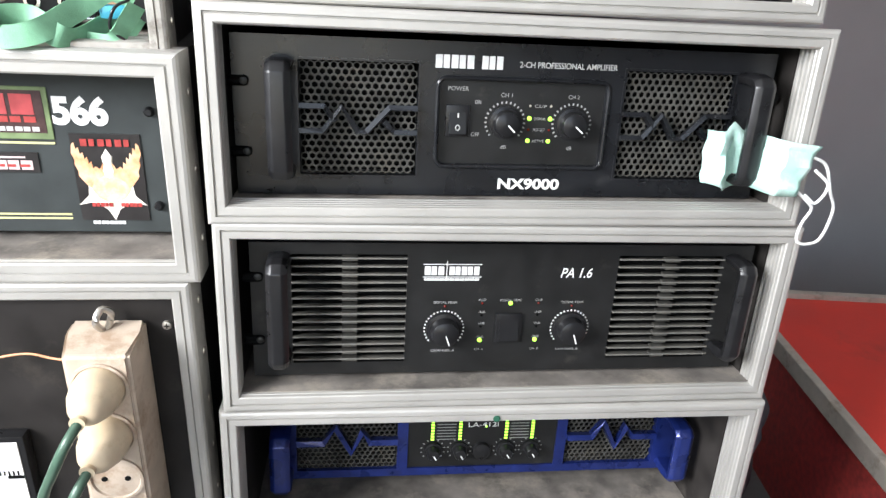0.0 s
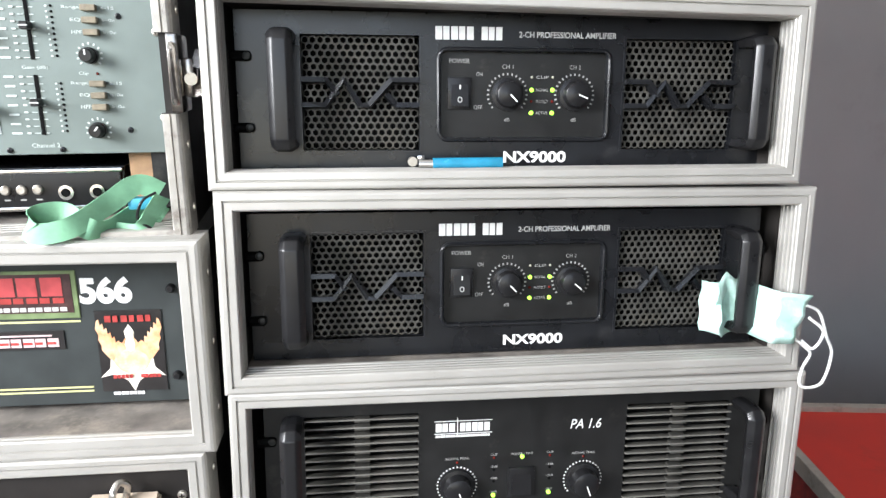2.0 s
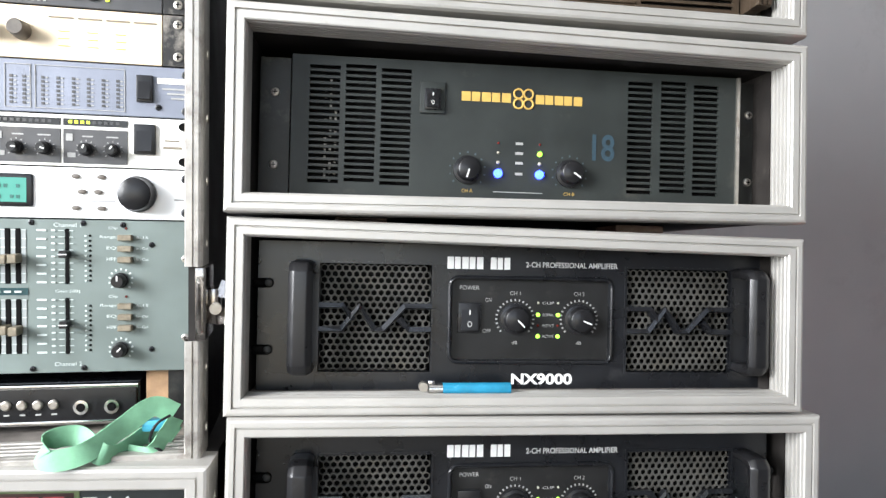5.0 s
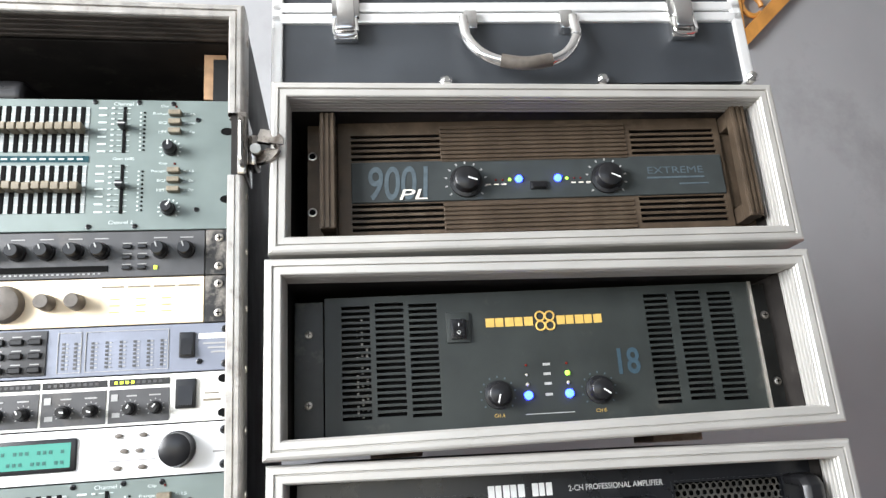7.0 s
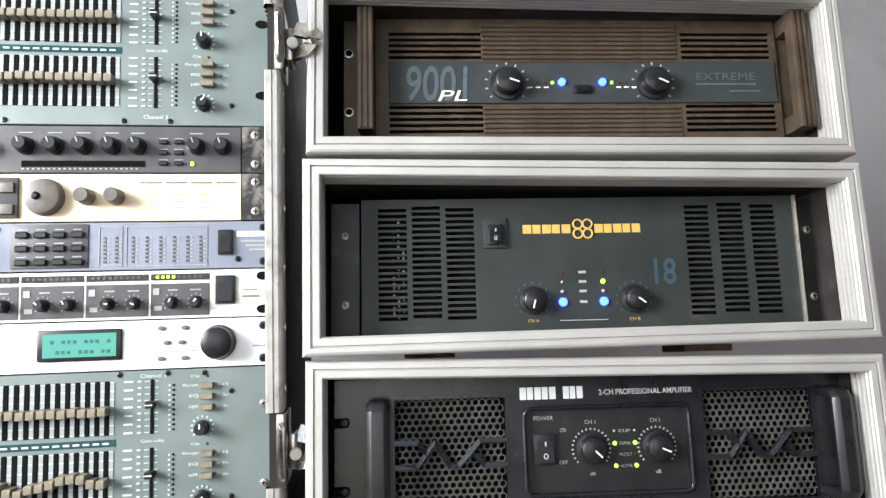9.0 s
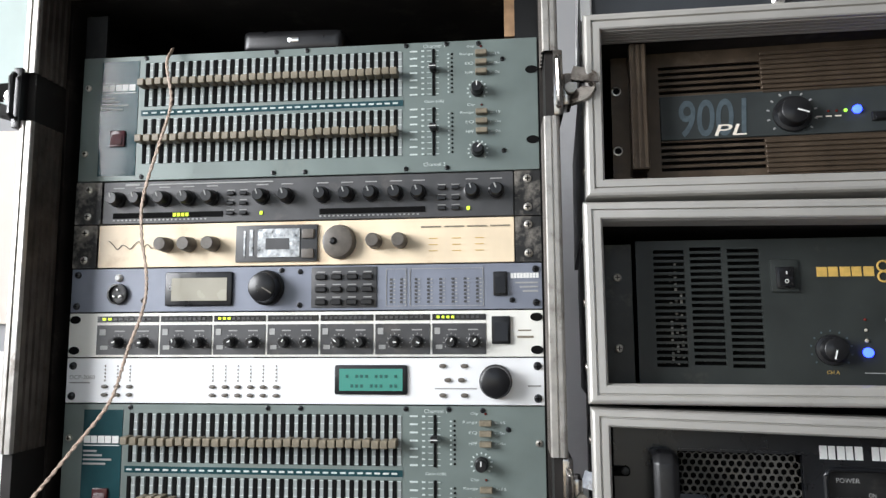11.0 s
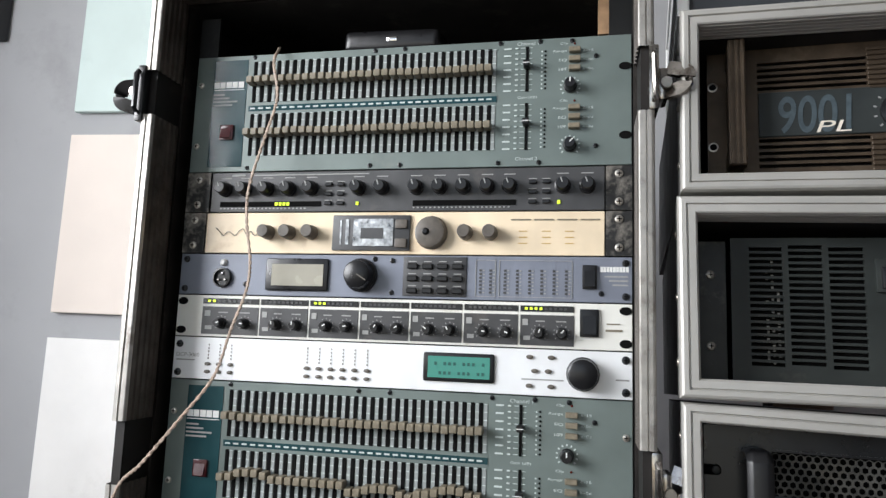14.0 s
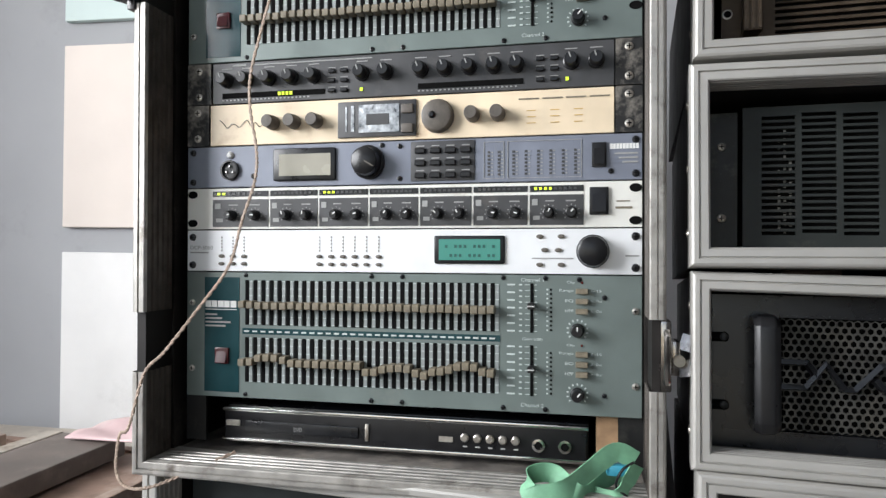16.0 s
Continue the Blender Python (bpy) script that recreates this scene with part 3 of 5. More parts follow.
def ear_slots(parent, xs, zs):
    """Open-ended fixing slots in the ears, one bolt seated in each pair."""
    for x in xs:
        s = -1 if x < 0 else 1
        for z in zs:
            part("ear_slot", box((min(x, x + s * 0.0105) - 0.004, max(x, x + s * 0.0105) + 0.004, -0.0009, 0.0006, z - 0.0042, z + 0.0042), bevel=0.0036, seg=3), "dark", parent)
            part("bolt", lathe(bmesh.new(), [(0.0036, -0.001), (0.0032, -0.0026), (0.0012, -0.0032)], x, z, 12), "ear", parent)


def nx_amp(m, label, wear):
    """Three-unit black amplifier: honeycomb grilles either side of a sunk control field."""
    a = thing("power_amplifier", m, label, "amplifier", "black twin-grille amplifiers")
    W, H = 0.2385, 0.1334
    gl, gr, gz = (-0.185, -0.0845), (0.0995, 0.2025), (0.0175, 0.1145)
    # front plate in strips round the two grilles and the control field
    cf = (-0.0655, 0.0830, 0.0285, 0.1020)
    part("front_panel", plate(-W, W, 0, H, ((*gl, *gz), (*gr, *gz), cf), 0.006), "black", a, "glossy black front panel", smooth=False)
    part("body", box((-0.21, 0.21, 0.03, 0.34, 0.004, H - 0.004)), "black_matte", a, smooth=False)
    part("control_field", box((cf[0] - 0.001, cf[1] + 0.001, 0.0045, 0.0085, cf[2] - 0.001, cf[3] + 0.001)), "black_matte", a, smooth=False)
    loop = []
    for qx, qz, a0 in ((cf[1] - 0.006, cf[3] - 0.006, 0), (cf[0] + 0.006, cf[3] - 0.006, 90), (cf[0] + 0.006, cf[2] + 0.006, 180), (cf[1] - 0.006, cf[2] + 0.006, 270)):
        loop += [(qx + 0.008 * math.cos(radians(a0 + 15 * k)), -0.0004, qz + 0.008 * math.sin(radians(a0 + 15 * k))) for k in range(7)]
    part("field_rim", sweep(loop + loop[:1], 0.0019, 8), "black", a, "rounded glossy rim")
    for g in (gl, gr):
        part("grille", honeycomb(g[0], g[1], gz[0], gz[1], 0.0064, 0.43), "mesh", a, "dusty hexagonal steel grille", smooth=False).location = (0, 0.004, 0)
        # near-black sheet stands in for the shade behind the mesh
        part("grille_shade", box((g[0], g[1], 0.022, 0.024, gz[0], gz[1])), "dark", a, smooth=False)
        bm = box((g[0] - 0.002, g[1] + 0.002, -0.001, 0.003, gz[0] - 0.002, gz[0]), (g[0] - 0.002, g[1] + 0.002, -0.001, 0.003, gz[1], gz[1] + 0.002), (g[0] - 0.002, g[0], -0.001, 0.003, gz[0], gz[1]), (g[1], g[1] + 0.002, -0.001, 0.003, gz[0], gz[1]))
        part("grille_rim", bm, "black", a, smooth=False)
        # raised zigzag ornament
        x0, x1, zc = g[0], g[1], 0.0662
        w = x1 - x0
        rows = ([(0, 0.0105), (0.21, 0.0105), (0.30, -0.002)], [(0, -0.0105), (0.20, -0.0105), (0.355, 0.0105), (0.49, -0.0105), (0.57, -0.0105), (0.76, 0.0105), (1, 0.0105)], [(1, -0.0105), (0.80, -0.0105), (0.71, -0.001)])
        for row in rows:
            part("ornament", sweep([(x0 + w * u, -0.001, zc + v) for u, v in row], 0.003, flat=(0.0022, 0.0040)), "black", a, "raised zigzag bar", smooth=False)
    bow_handle(a, -0.1985, 0.0155, 0.1195, 0.036, 0.021)
    bow_handle(a, 0.2125, 0.0155, 0.1195, 0.036, 0.020)
    ear_slots(a, (-0.2290, 0.2300), (0.037, 0.096))
    bars("maker_mark", word(-0.0705, -0.0365, 0.1115, 0.1225, 5) + word(-0.0305, -0.0115, 0.1115, 0.1225, 3), "white", a)
    letters("lettering", "2-CH PROFESSIONAL AMPLIFIER", 0.0025, 0.0900, 0.1140, 0.1190, "pale_print", a, heavy=0.012)
    letters("lettering", "NX9000", -0.0095, 0.0480, 0.0060, 0.0163, "white", a, heavy=0.035)
    y = 0.0045
    letters("lettering", "POWER", -0.058, -0.040, 0.0925, 0.0962, "grey_print", a, y - 0.0006)
    letters("lettering", "ON", -0.034, -0.0285, 0.0815, 0.085, "grey_print", a, y - 0.0006)
    letters("lettering", "OFF", -0.036, -0.0285, 0.053, 0.0565, "grey_print", a, y - 0.0006)
    rocker(a, -0.0595, -0.0385, 0.053, 0.0805, y=y)
    for x, nm, ptr in ((-0.0060, "CH 1", 135), (0.0550, "CH 2", 112 if wear else 130)):
        part("scale", dial_ticks(x, 0.066, 0.0165, 0.0185, 21, y=y - 0.0006), "grey_print", a, smooth=False)
        knob(a, x, 0.066, 0.0115, 0.013, pointer=ptr, y=y)
        letters("lettering", nm, x - 0.005, x + 0.005, 0.088, 0.0915, "grey_print", a, y - 0.0006)
        letters("lettering", "dB", x - 0.0025, x + 0.0025, 0.0425, 0.0455, "grey_print", a, y - 0.0006)
    for z, nm, lamp in ((0.081, "CLIP", None), (0.070, "SIGNAL", "led_green"), (0.060, "PROTECT", "led_red"), (0.050, "ACTIVE", "led_green")):
        letters("lettering", nm, 0.0200, 0.0310, z - 0.0013, z + 0.0013, "grey_print", a, y - 0.0006)
        for x in (0.0160, 0.0350):
            led(a, x, z, 0.0020 if lamp == "led_green" else 0.0013, lamp or "led_yellow", y) if lamp else led(a, x, z, 0.0012, "lcd_grey", y)
    return a


nx_amp(right(0.0185, 0.042, 0.8930, 0, 0, 0.6), "black rack amplifier with twin honeycomb grilles and lit green lights", False)
nx_amp(right(0.0155, 0.045, 1.0635, 0, -0.15, 0), "scuffed black rack amplifier with honeycomb grilles above a twin", True)

# lighter lying along the lower lip of the upper twin
lg = thing("lighter", right(-0.066, 0.02, 1.0705), "blue disposable lighter lying on the case lip", "lighter")
part("tank", sweep([(0.006, 0, 0), (0.066, 0, 0.0005)], 0.0053, 14), "lighter", lg)
part("hood", sweep([(-0.006, 0, 0), (0.006, 0, 0)], 0.0048, 14), "chrome", lg)
part("spark_wheel", lathe(bmesh.new(), [(0.004, 0.004), (0.004, -0.004)], -0.011, 0.002, 14), "steel", lg)
part("lever", box((-0.007, -0.001, -0.003, 0.003, 0.003, 0.0075), bevel=0.001), "chrome", lg)


def spl_amp(m):
    a = thing("power_amplifier", m, "dusty black louvred amplifier with two knobs and green lights", "amplifier")
    W, H = 0.2395, 0.1334
    gs, z0, z1, n = ((-0.2035, -0.0990), (0.1035, 0.2090)), 0.0125, 0.1225, 14
    part("front_panel", plate(-W, W, 0, H, [(*g, z0, z1) for g in gs], 0.004), "black_matte", a, smooth=False)
    part("body", box((-0.21, 0.21, 0.02, 0.36, 0.004, H - 0.004)), "black_matte", a, smooth=False)
    for g in gs:
        # added dark sheet paints the shade between the blades
        part("grille_shade", box((g[0], g[1], 0.012, 0.014, z0, z1)), "dark", a, smooth=False)
        first = None
        for i in range(n):
            z = z0 + (z1 - z0) * (i + 0.5) / n
            if first is None:
                bm = bmesh.new()
                vs = quad_box(bm, g[0], g[1], -0.004, 0.009, -0.0008, 0.0008)
                for v in vs:
                    v.co.z += -0.0022 if v.co.y > 0 else 0.0014
                first = part("louvre", bm, "louvre", a, "grey dusty louvre blade", smooth=False)
                first.location = (0, 0, z)
            else:
                again(first, 0, 0, z)
            bm_x = g[0] + (g[1] - g[0]) * 0.5
            part("louvre_clip", box((bm_x - 0.007, bm_x + 0.007, -0.0036, 0.004, z - 0.0012, z + 0.0022)), "mesh", a, smooth=False)
    bow_handle(a, -0.2135, 0.018, 0.128, 0.034, 0.019)
    bow_handle(a, 0.2195, 0.018, 0.128, 0.034, 0.018)
    ear_slots(a, (-0.2325, 0.2325), (0.038, 0.101))
    bars("maker_mark", word(-0.083, -0.064, 0.1025, 0.1110, 3) + word(-0.060, -0.031, 0.1025, 0.1110, 5) + [(-0.0845, -0.0295, 0.1128, 0.1135), (-0.0845, -0.0295, 0.1002, 0.1009), (-0.0628, -0.0620, 0.099, 0.1165)] + word(-0.083, -0.031, 0.0970, 0.0992, 22), "white", a)
    letters("lettering", "PA 1.6", 0.0470, 0.0780, 0.1000, 0.1100, "white", a, slant=0.25, heavy=0.01)
    for x, nm, ptr in ((-0.062, "CHANNEL A", 160), (0.062, "CHANNEL B", 160)):
        part("scale", dial_ticks(x, 0.047, 0.0180, 0.0196, 25, y=-0.0006), "white", a, smooth=False)
        knob(a, x, 0.047, 0.0135, 0.015, pointer=ptr)
        letters("lettering", nm, x - 0.0115, x + 0.0115, 0.0225, 0.0250, "grey_print", a)
        letters("lettering", "SIGNAL PEAK", x - 0.0115, x + 0.0115, 0.0735, 0.0760, "grey_print", a)
        led(a, x, 0.0705, 0.0013, "led_red")
    rocker(a, -0.0125, 0.0135, 0.033, 0.063, False)
    letters("lettering", "POWER / TEMP", -0.0095, 0.0115, 0.0755, 0.0780, "grey_print", a)
    led(a, 0.001, 0.0735, 0.0021, "led_green")
    for x, nm in ((-0.0265, "CH. A"), (0.0285, "CH. B")):
        for z, w_, lamp in ((0.0735, "CLIP", "led_red"), (0.0610, "-3dB", "dark"), (0.0490, "-10dB", "dark"), (0.0345, "-20dB", "led_green")):
            letters("lettering", w_, x - 0.0035, x + 0.0035, z + 0.0025, z + 0.0048, "grey_print", a)
            led(a, x, z, 0.0022 if lamp == "led_green" else 0.0013, lamp)
        letters("lettering", nm, x - 0.0045, x + 0.0045, 0.0235, 0.0260, "grey_print", a)
    return a


spl_amp(right(0.0265, 0.030, 0.7165, 0, 0.5, 0.8))


def crest_amp(m):
    a = thing("power_amplifier", m, "dark grey-green slotted amplifier with gold print and blue lights", "amplifier")
    H = 0.130
    cols = ((-0.1945, -0.1675), (-0.1625, -0.1355), (-0.1305, -0.1035), (0.1010, 0.1255), (0.1335, 0.1590), (0.1660, 0.1910))
    n = 19
    slots = [(x0, x1, zc - 0.0017, zc + 0.0017) for ci, (x0, x1) in enumerate(cols) for zc in [0.0145 + 0.108 * (i + 0.5) / n + (0.002 if ci in (1, 4) else 0.0) for i in range(n)]]
    part("front_panel", plate(-0.2100, 0.2085, 0, H, slots, 0.003), "crest", a, "dark grey-green front with cut slots", smooth=False)
    # shade seen through the slots, put in as a near-black sheet
    part("slot_shade", box((-0.2080, 0.2065, 0.0085, 0.0100, 0.002, H - 0.002)), "dark", a, smooth=False)
    part("body", box((-0.205, 0.200, 0.0188, 0.36, 0.002, H - 0.003)), "black_matte", a, smooth=False)
    for x0, x1 in ((-0.2400, -0.2125), (0.2125, 0.2460)):
        part("mounting_ear", box((x0, x1, 0.014, 0.018, 0.0, H), bevel=0.0006), "ear", a, "scuffed steel mounting ear", smooth=False)
        for z in (0.032, 0.098):
            screw(a, (x0 + x1) / 2, z, 0.0042, 0.0138)
    part("edge_strip", box((0.2087, 0.2118, -0.002, 0.014, 0.0, H)), "steel", a, smooth=False)
    bm = bmesh.new()
    rnd = random.Random(4)
    for i in range(70):
        x, z = -0.181 + rnd.choice((0, 0.0045, 0.009)), 0.016 + rnd.random() * 0.092
        quad_box(bm, x, x + 0.0020, 0.0030, 0.0042, z, z + 0.0018)
    tagged(part("dust_specks", bm, "louvre", a, "pale lint caught in the slots", smooth=False), kind="stuff")
    part("switch_plate", box((-0.0955, -0.0730, -0.003, 0.001, 0.082, 0.111), bevel=0.001), "crest", a)
    rocker(a, -0.0915, -0.0770, 0.085, 0.104, True, y=-0.003)
    # gold mark: two words as blocks, four linked rings between
    bars("maker_mark", word(-0.0573, -0.0105, 0.0955, 0.1040, 5, 0.22) + word(0.0120, 0.0573, 0.0955, 0.1040, 5, 0.22), "gold", a)
    for x, z in ((-0.0042, 0.1042), (0.0052, 0.1042), (-0.0042, 0.0950), (0.0052, 0.0950)):
        part("ring", sweep([(x + 0.0044 * math.cos(t * 0.4), -0.0006, z + 0.0044 * math.sin(t * 0.4)) for t in range(17)], 0.0009, 6), "gold", a)
    letters("lettering", "18", 0.067, 0.0885, 0.045, 0.070, "blue_print", a, heavy=0.02)
    for x, ptr in ((-0.0505, 195), (0.0455, 125)):
        part("scale", dial_ticks(x, 0.032, 0.0155, 0.0172, 11, y=-0.0006), "slate_print", a, smooth=False)
        knob(a, x, 0.032, 0.0105, 0.014, pointer=ptr)
        letters("lettering", "CH A" if x < 0 else "CH B", x - 0.005, x + 0.005, 0.0115, 0.0145, "gold", a)
    for x in (-0.022, 0.017):
        led(a, x, 0.0300, 0.0042, "led_blue")
        led(a, x, 0.0400, 0.0018, "lcd_grey")
        led(a, x, 0.0490, 0.0025 if x > 0 else 0.0014, "led_green" if x > 0 else "lcd_grey")
        led(a, x, 0.0580, 0.0013, "led_red")
    bars("lettering_bar", [(-0.006, 0.001, z - 0.0012, z + 0.0012) for z in (0.030, 0.040, 0.049, 0.058)] + [(-0.026, 0.020, 0.0125, 0.0132)], "grey_print", a)
    return a


crest_amp(right(0.0115, 0.046, 1.2335))


def extreme_amp(m):
    a = thing("power_amplifier", m, "brown ribbed amplifier with two knobs and blue lights", "amplifier")
    H = 0.126
    slots = [(x0, x1, z0 + 0.0062 * i + 0.0002, z0 + 0.0062 * i + 0.0036) for x0, x1 in ((-0.1915, -0.0990), (0.1050, 0.1980)) for z0 in (0.0065, 0.0832) for i in range(5)]
    part("front_panel", plate(-0.205, 0.204, 0, H, slots, 0.003), "brown", a, "brown anodised ribbed front", smooth=False)
    # near-black sheet added as the shade in the slots
    part("slot_shade", box((-0.2000, 0.2000, 0.0055, 0.0068, 0.002, H - 0.002)), "dark", a, smooth=False)
    part("body", box((-0.20, 0.20, 0.007, 0.36, 0.002, H - 0.003)), "black_matte", a, smooth=False)
    first = None
    for z in [0.003 + 0.0048 * i for i in range(25)]:
        if 0.034 < z < 0.079:
            continue
        if first is None:
            first = part("rib", box((-0.099, 0.099, -0.0022, 0.001, -0.0015, 0.0015), bevel=0.0005, seg=1), "brown", a, smooth=False)
            first.location = (0, 0, z)
        else:
            again(first, 0, 0, z)
    part("control_strip", box((-0.1915, 0.200, -0.0022, 0.001, 0.0365, 0.0805), bevel=0.0006, seg=1), "slate", a, smooth=False)
    y = -0.0022
    letters("lettering", "9001", -0.1745, -0.1135, 0.0385, 0.0750, "slate_print", a, y - 0.0006, 0.08, 0.012)
    letters("lettering", "PL", -0.1435, -0.1150, 0.0385, 0.0493, "sticker_pale", a, y - 0.0012, 0.2)
    letters("lettering", "EXTREME", 0.1175, 0.1780, 0.0600, 0.0675, "slate_print", a, y - 0.0006)
    bars("lettering_bar", [(0.116, 0.178, 0.0545, 0.0565), (0.150, 0.182, 0.0475, 0.049)], "slate_print", a, y - 0.0006)
    for x, ptr in ((-0.0750, 110), (0.0725, 115)):
        part("scale", dial_ticks(x, 0.0565, 0.0195, 0.0222, 11, y=y - 0.0006, w=0.0008), "grey_print", a, smooth=False)
        knob(a, x, 0.0560, 0.0135, 0.015, pointer=ptr, y=y)
    for s, x in ((1, -0.020), (-1, 0.021)):
        led(a, x, 0.0580, 0.0040, "led_blue", y)
        led(a, x - 0.0095 * s, 0.0575, 0.0017, "led_green", y)
        bars("lettering_bar", [(x - (0.016 + 0.008 * k) * s - 0.0025, x - (0.016 + 0.008 * k) * s + 0.0025, 0.0520, 0.0532) for k in range(3)], "sticker_pale", a, y - 0.0006)
        led(a, x - 0.0170 * s, 0.0575, 0.0012, "led_red", y)
        led(a, x - 0.0240 * s, 0.0575, 0.0012, "led_red", y)
    rocker(a, -0.009, 0.009, 0.046, 0.0545, False, y=y)
    for s in (-1, 1):
        ear = (-0.236, -0.206) if s < 0 else (0.205, 0.232)
        part("mounting_ear", box((ear[0], ear[1], 0.004, 0.008, 0, H)), "brown", a, smooth=False)
        x = s * 0.213
        h = part("handle", box((x - 0.0078, x + 0.0078, -0.028, -0.016, 0.002, H - 0.002), bevel=0.0015), "brown", a, "brown ribbed handle bar", smooth=False)
        for k in (-0.005, 0.0, 0.005):
            part("handle_rib", box((x + k - 0.0012, x + k + 0.0012, -0.0298, -0.027, 0.003, H - 0.003)), "brown", h, smooth=False)
        for z0, z1 in ((0.002, 0.020), (H - 0.020, H - 0.002)):
            part("foot", box((x - 0.007, x + 0.007, -0.018, 0.004, z0, z1), bevel=0.003), "brown", h)
    for z in (0.030, 0.091):
        for x in (-0.231, 0.2275):
            part("ear_slot", lathe(bmesh.new(), [(0.0046, 0.0042), (0.0046, 0.0030), (0.0034, 0.0028), (0.0034, 0.0042)], x, z, 14), "steel", a)
            part("bolt_hole", lathe(bmesh.new(), [(0.0033, 0.0030), (0.0030, 0.0026)], x, z, 12), "dark", a)
    return a


extreme_amp(right(0.0205, 0.052, 1.4245))


def blue_amp(m):
    a = thing("power_amplifier", m, "glossy blue amplifier with honeycomb grilles set deep in its case", "amplifier")
    W, H = 0.2395, 0.089
    gs, z0, z1 = ((-0.212, -0.099), (0.099, 0.208)), 0.010, 0.080
    part("front_panel", plate(-W, W, 0, H, [(*g, z0, z1) for g in gs] + [(-0.0870, 0.0870, z0, z1)], 0.008), "blue", a, smooth=False)
    part("body", box((-0.21, 0.21, 0.03, 0.33, 0.004, H - 0.004)), "black_matte", a, smooth=False)
    part("control_field", box((-0.088, 0.088, 0.002, 0.010, z0, z1)), "black_matte", a, smooth=False)
    for g in gs:
        part("grille", honeycomb(g[0], g[1], z0, z1, 0.0062), "mesh", a, smooth=False).location = (0, 0.005, 0)
        # shade behind the honeycomb, painted on an added sheet
        part("grille_shade", box((g[0], g[1], 0.02, 0.022, z0, z1)), "dark", a, smooth=False)
        w = g[1] - g[0]
        row = [(0, 0.0495), (0.27, 0.0495), (0.38, 0.070), (0.54, 0.036), (0.65, 0.064), (0.72, 0.0495), (1, 0.0495)]
        part("ornament", sweep([(g[0] + w * u, -0.001, v) for u, v in row], 0.003, flat=(0.0035, 0.005)), "blue", a, smooth=False)
    for x in (-0.2260, 0.2240):
        bow_handle(a, x, 0.004, 0.085, 0.042, 0.022, "blue")["label"] = "moulded blue handle"
    for x in (-0.19, 0.19):
        for y in (0.05, 0.28):
            part("rubber_foot", lathe_up([(0.012, -0.0235), (0.013, 0.0)], x, y), "plastic", a)
    letters("lettering", "LA-412i", -0.0180, 0.0170, 0.0640, 0.0700, "white", a, 0.0014)
    y = 0.002
    for x, ptr in ((-0.0580, 150), (-0.0270, 150), (0.0270, 150), (0.0570, 150)):
        part("scale", dial_ticks(x, 0.034, 0.0125, 0.0145, 11, y=y - 0.0006), "grey_print", a, smooth=False)
        knob(a, x, 0.034, 0.0075, 0.013, pointer=ptr, y=y, skirt=1.4)
    part("power_button", lathe(bmesh.new(), [(0.011, y), (0.0105, y - 0.005), (0.007, y - 0.006)], -0.001, 0.032), "plastic", a)
    for x in (-0.0590, -0.0270, 0.0270, 0.0580):
        f = None
        for i in range(7):
            z = 0.0480 + 0.0040 * i
            if f is None:
                f = part("led", box((-0.0018, 0.0018, y - 0.0012, y + 0.0002, -0.0010, 0.0010)), "led_green", a, smooth=False)
                f.location = (x, 0, z)
            else:
                again(f, x, 0, z)
    bars("lettering_bar", [(x, x + 0.022, 0.0475 + 0.004 * i, 0.0483 + 0.004 * i) for x in (-0.0540, 0.0315) for i in range(7)], "grey_print", a, y - 0.0006)
    led(a, 0.003, 0.064, 0.0013, "led_green", y)
    return a


blue_amp(right(0.0270, 0.100, 0.5365, 0, 0.5, 0))

# a dab of green paint on the edging of the lowest case
dab = thing("paint_spot", right(0.0165, -0.0034, 0.6830), "small dried dab of green paint on the edging", "paint spot")
part("dab", lathe(bmesh.new(), [(0.0036, 0.0006), (0.0032, -0.0004), (0.0015, -0.0007)], 0, 0, 14), "ribbon_dark", dab)

# ---- briefcase on the right stack ----
bc = thing("briefcase", right(-0.245, 0.005, 1.5665), "black hard briefcase with aluminium edges and chrome catches", "briefcase")
W, D, LO, HI = 0.494, 0.36, 0.085, 0.155
part("lower_shell", box((0.004, W - 0.004, 0.004, D - 0.004, 0.002, LO)), "briefcase", bc, smooth=False)
part("lid", box((0.004, W - 0.004, 0.004, D - 0.004, LO, HI)), "briefcase", bc, smooth=False)
for z0, z1 in ((LO - 0.012, LO - 0.001), (LO + 0.001, LO + 0.012)):
    part("rim", box((0, W, 0, D, z0, z1), bevel=0.002), "alu_clean", bc, "clean aluminium rim", smooth=False)
for x0 in (0.0, W - 0.011):
    for y0 in (0.0, D - 0.011):
        part("corner_edge", box((x0, x0 + 0.011, y0, y0 + 0.011, 0.0, HI), bevel=0.002), "alu_clean", bc, smooth=False)
for x0 in (0.0, W - 0.011):
    for z0 in (0.0, HI - 0.011):
        part("side_edge", box((x0, x0 + 0.011, 0.011, D - 0.011, z0, z0 + 0.011), bevel=0.002), "alu_clean", bc, smooth=False)
part("top_edge", box((0.011, W - 0.011, 0, 0.011, HI - 0.011, HI), bevel=0.002), "alu_clean", bc, smooth=False)
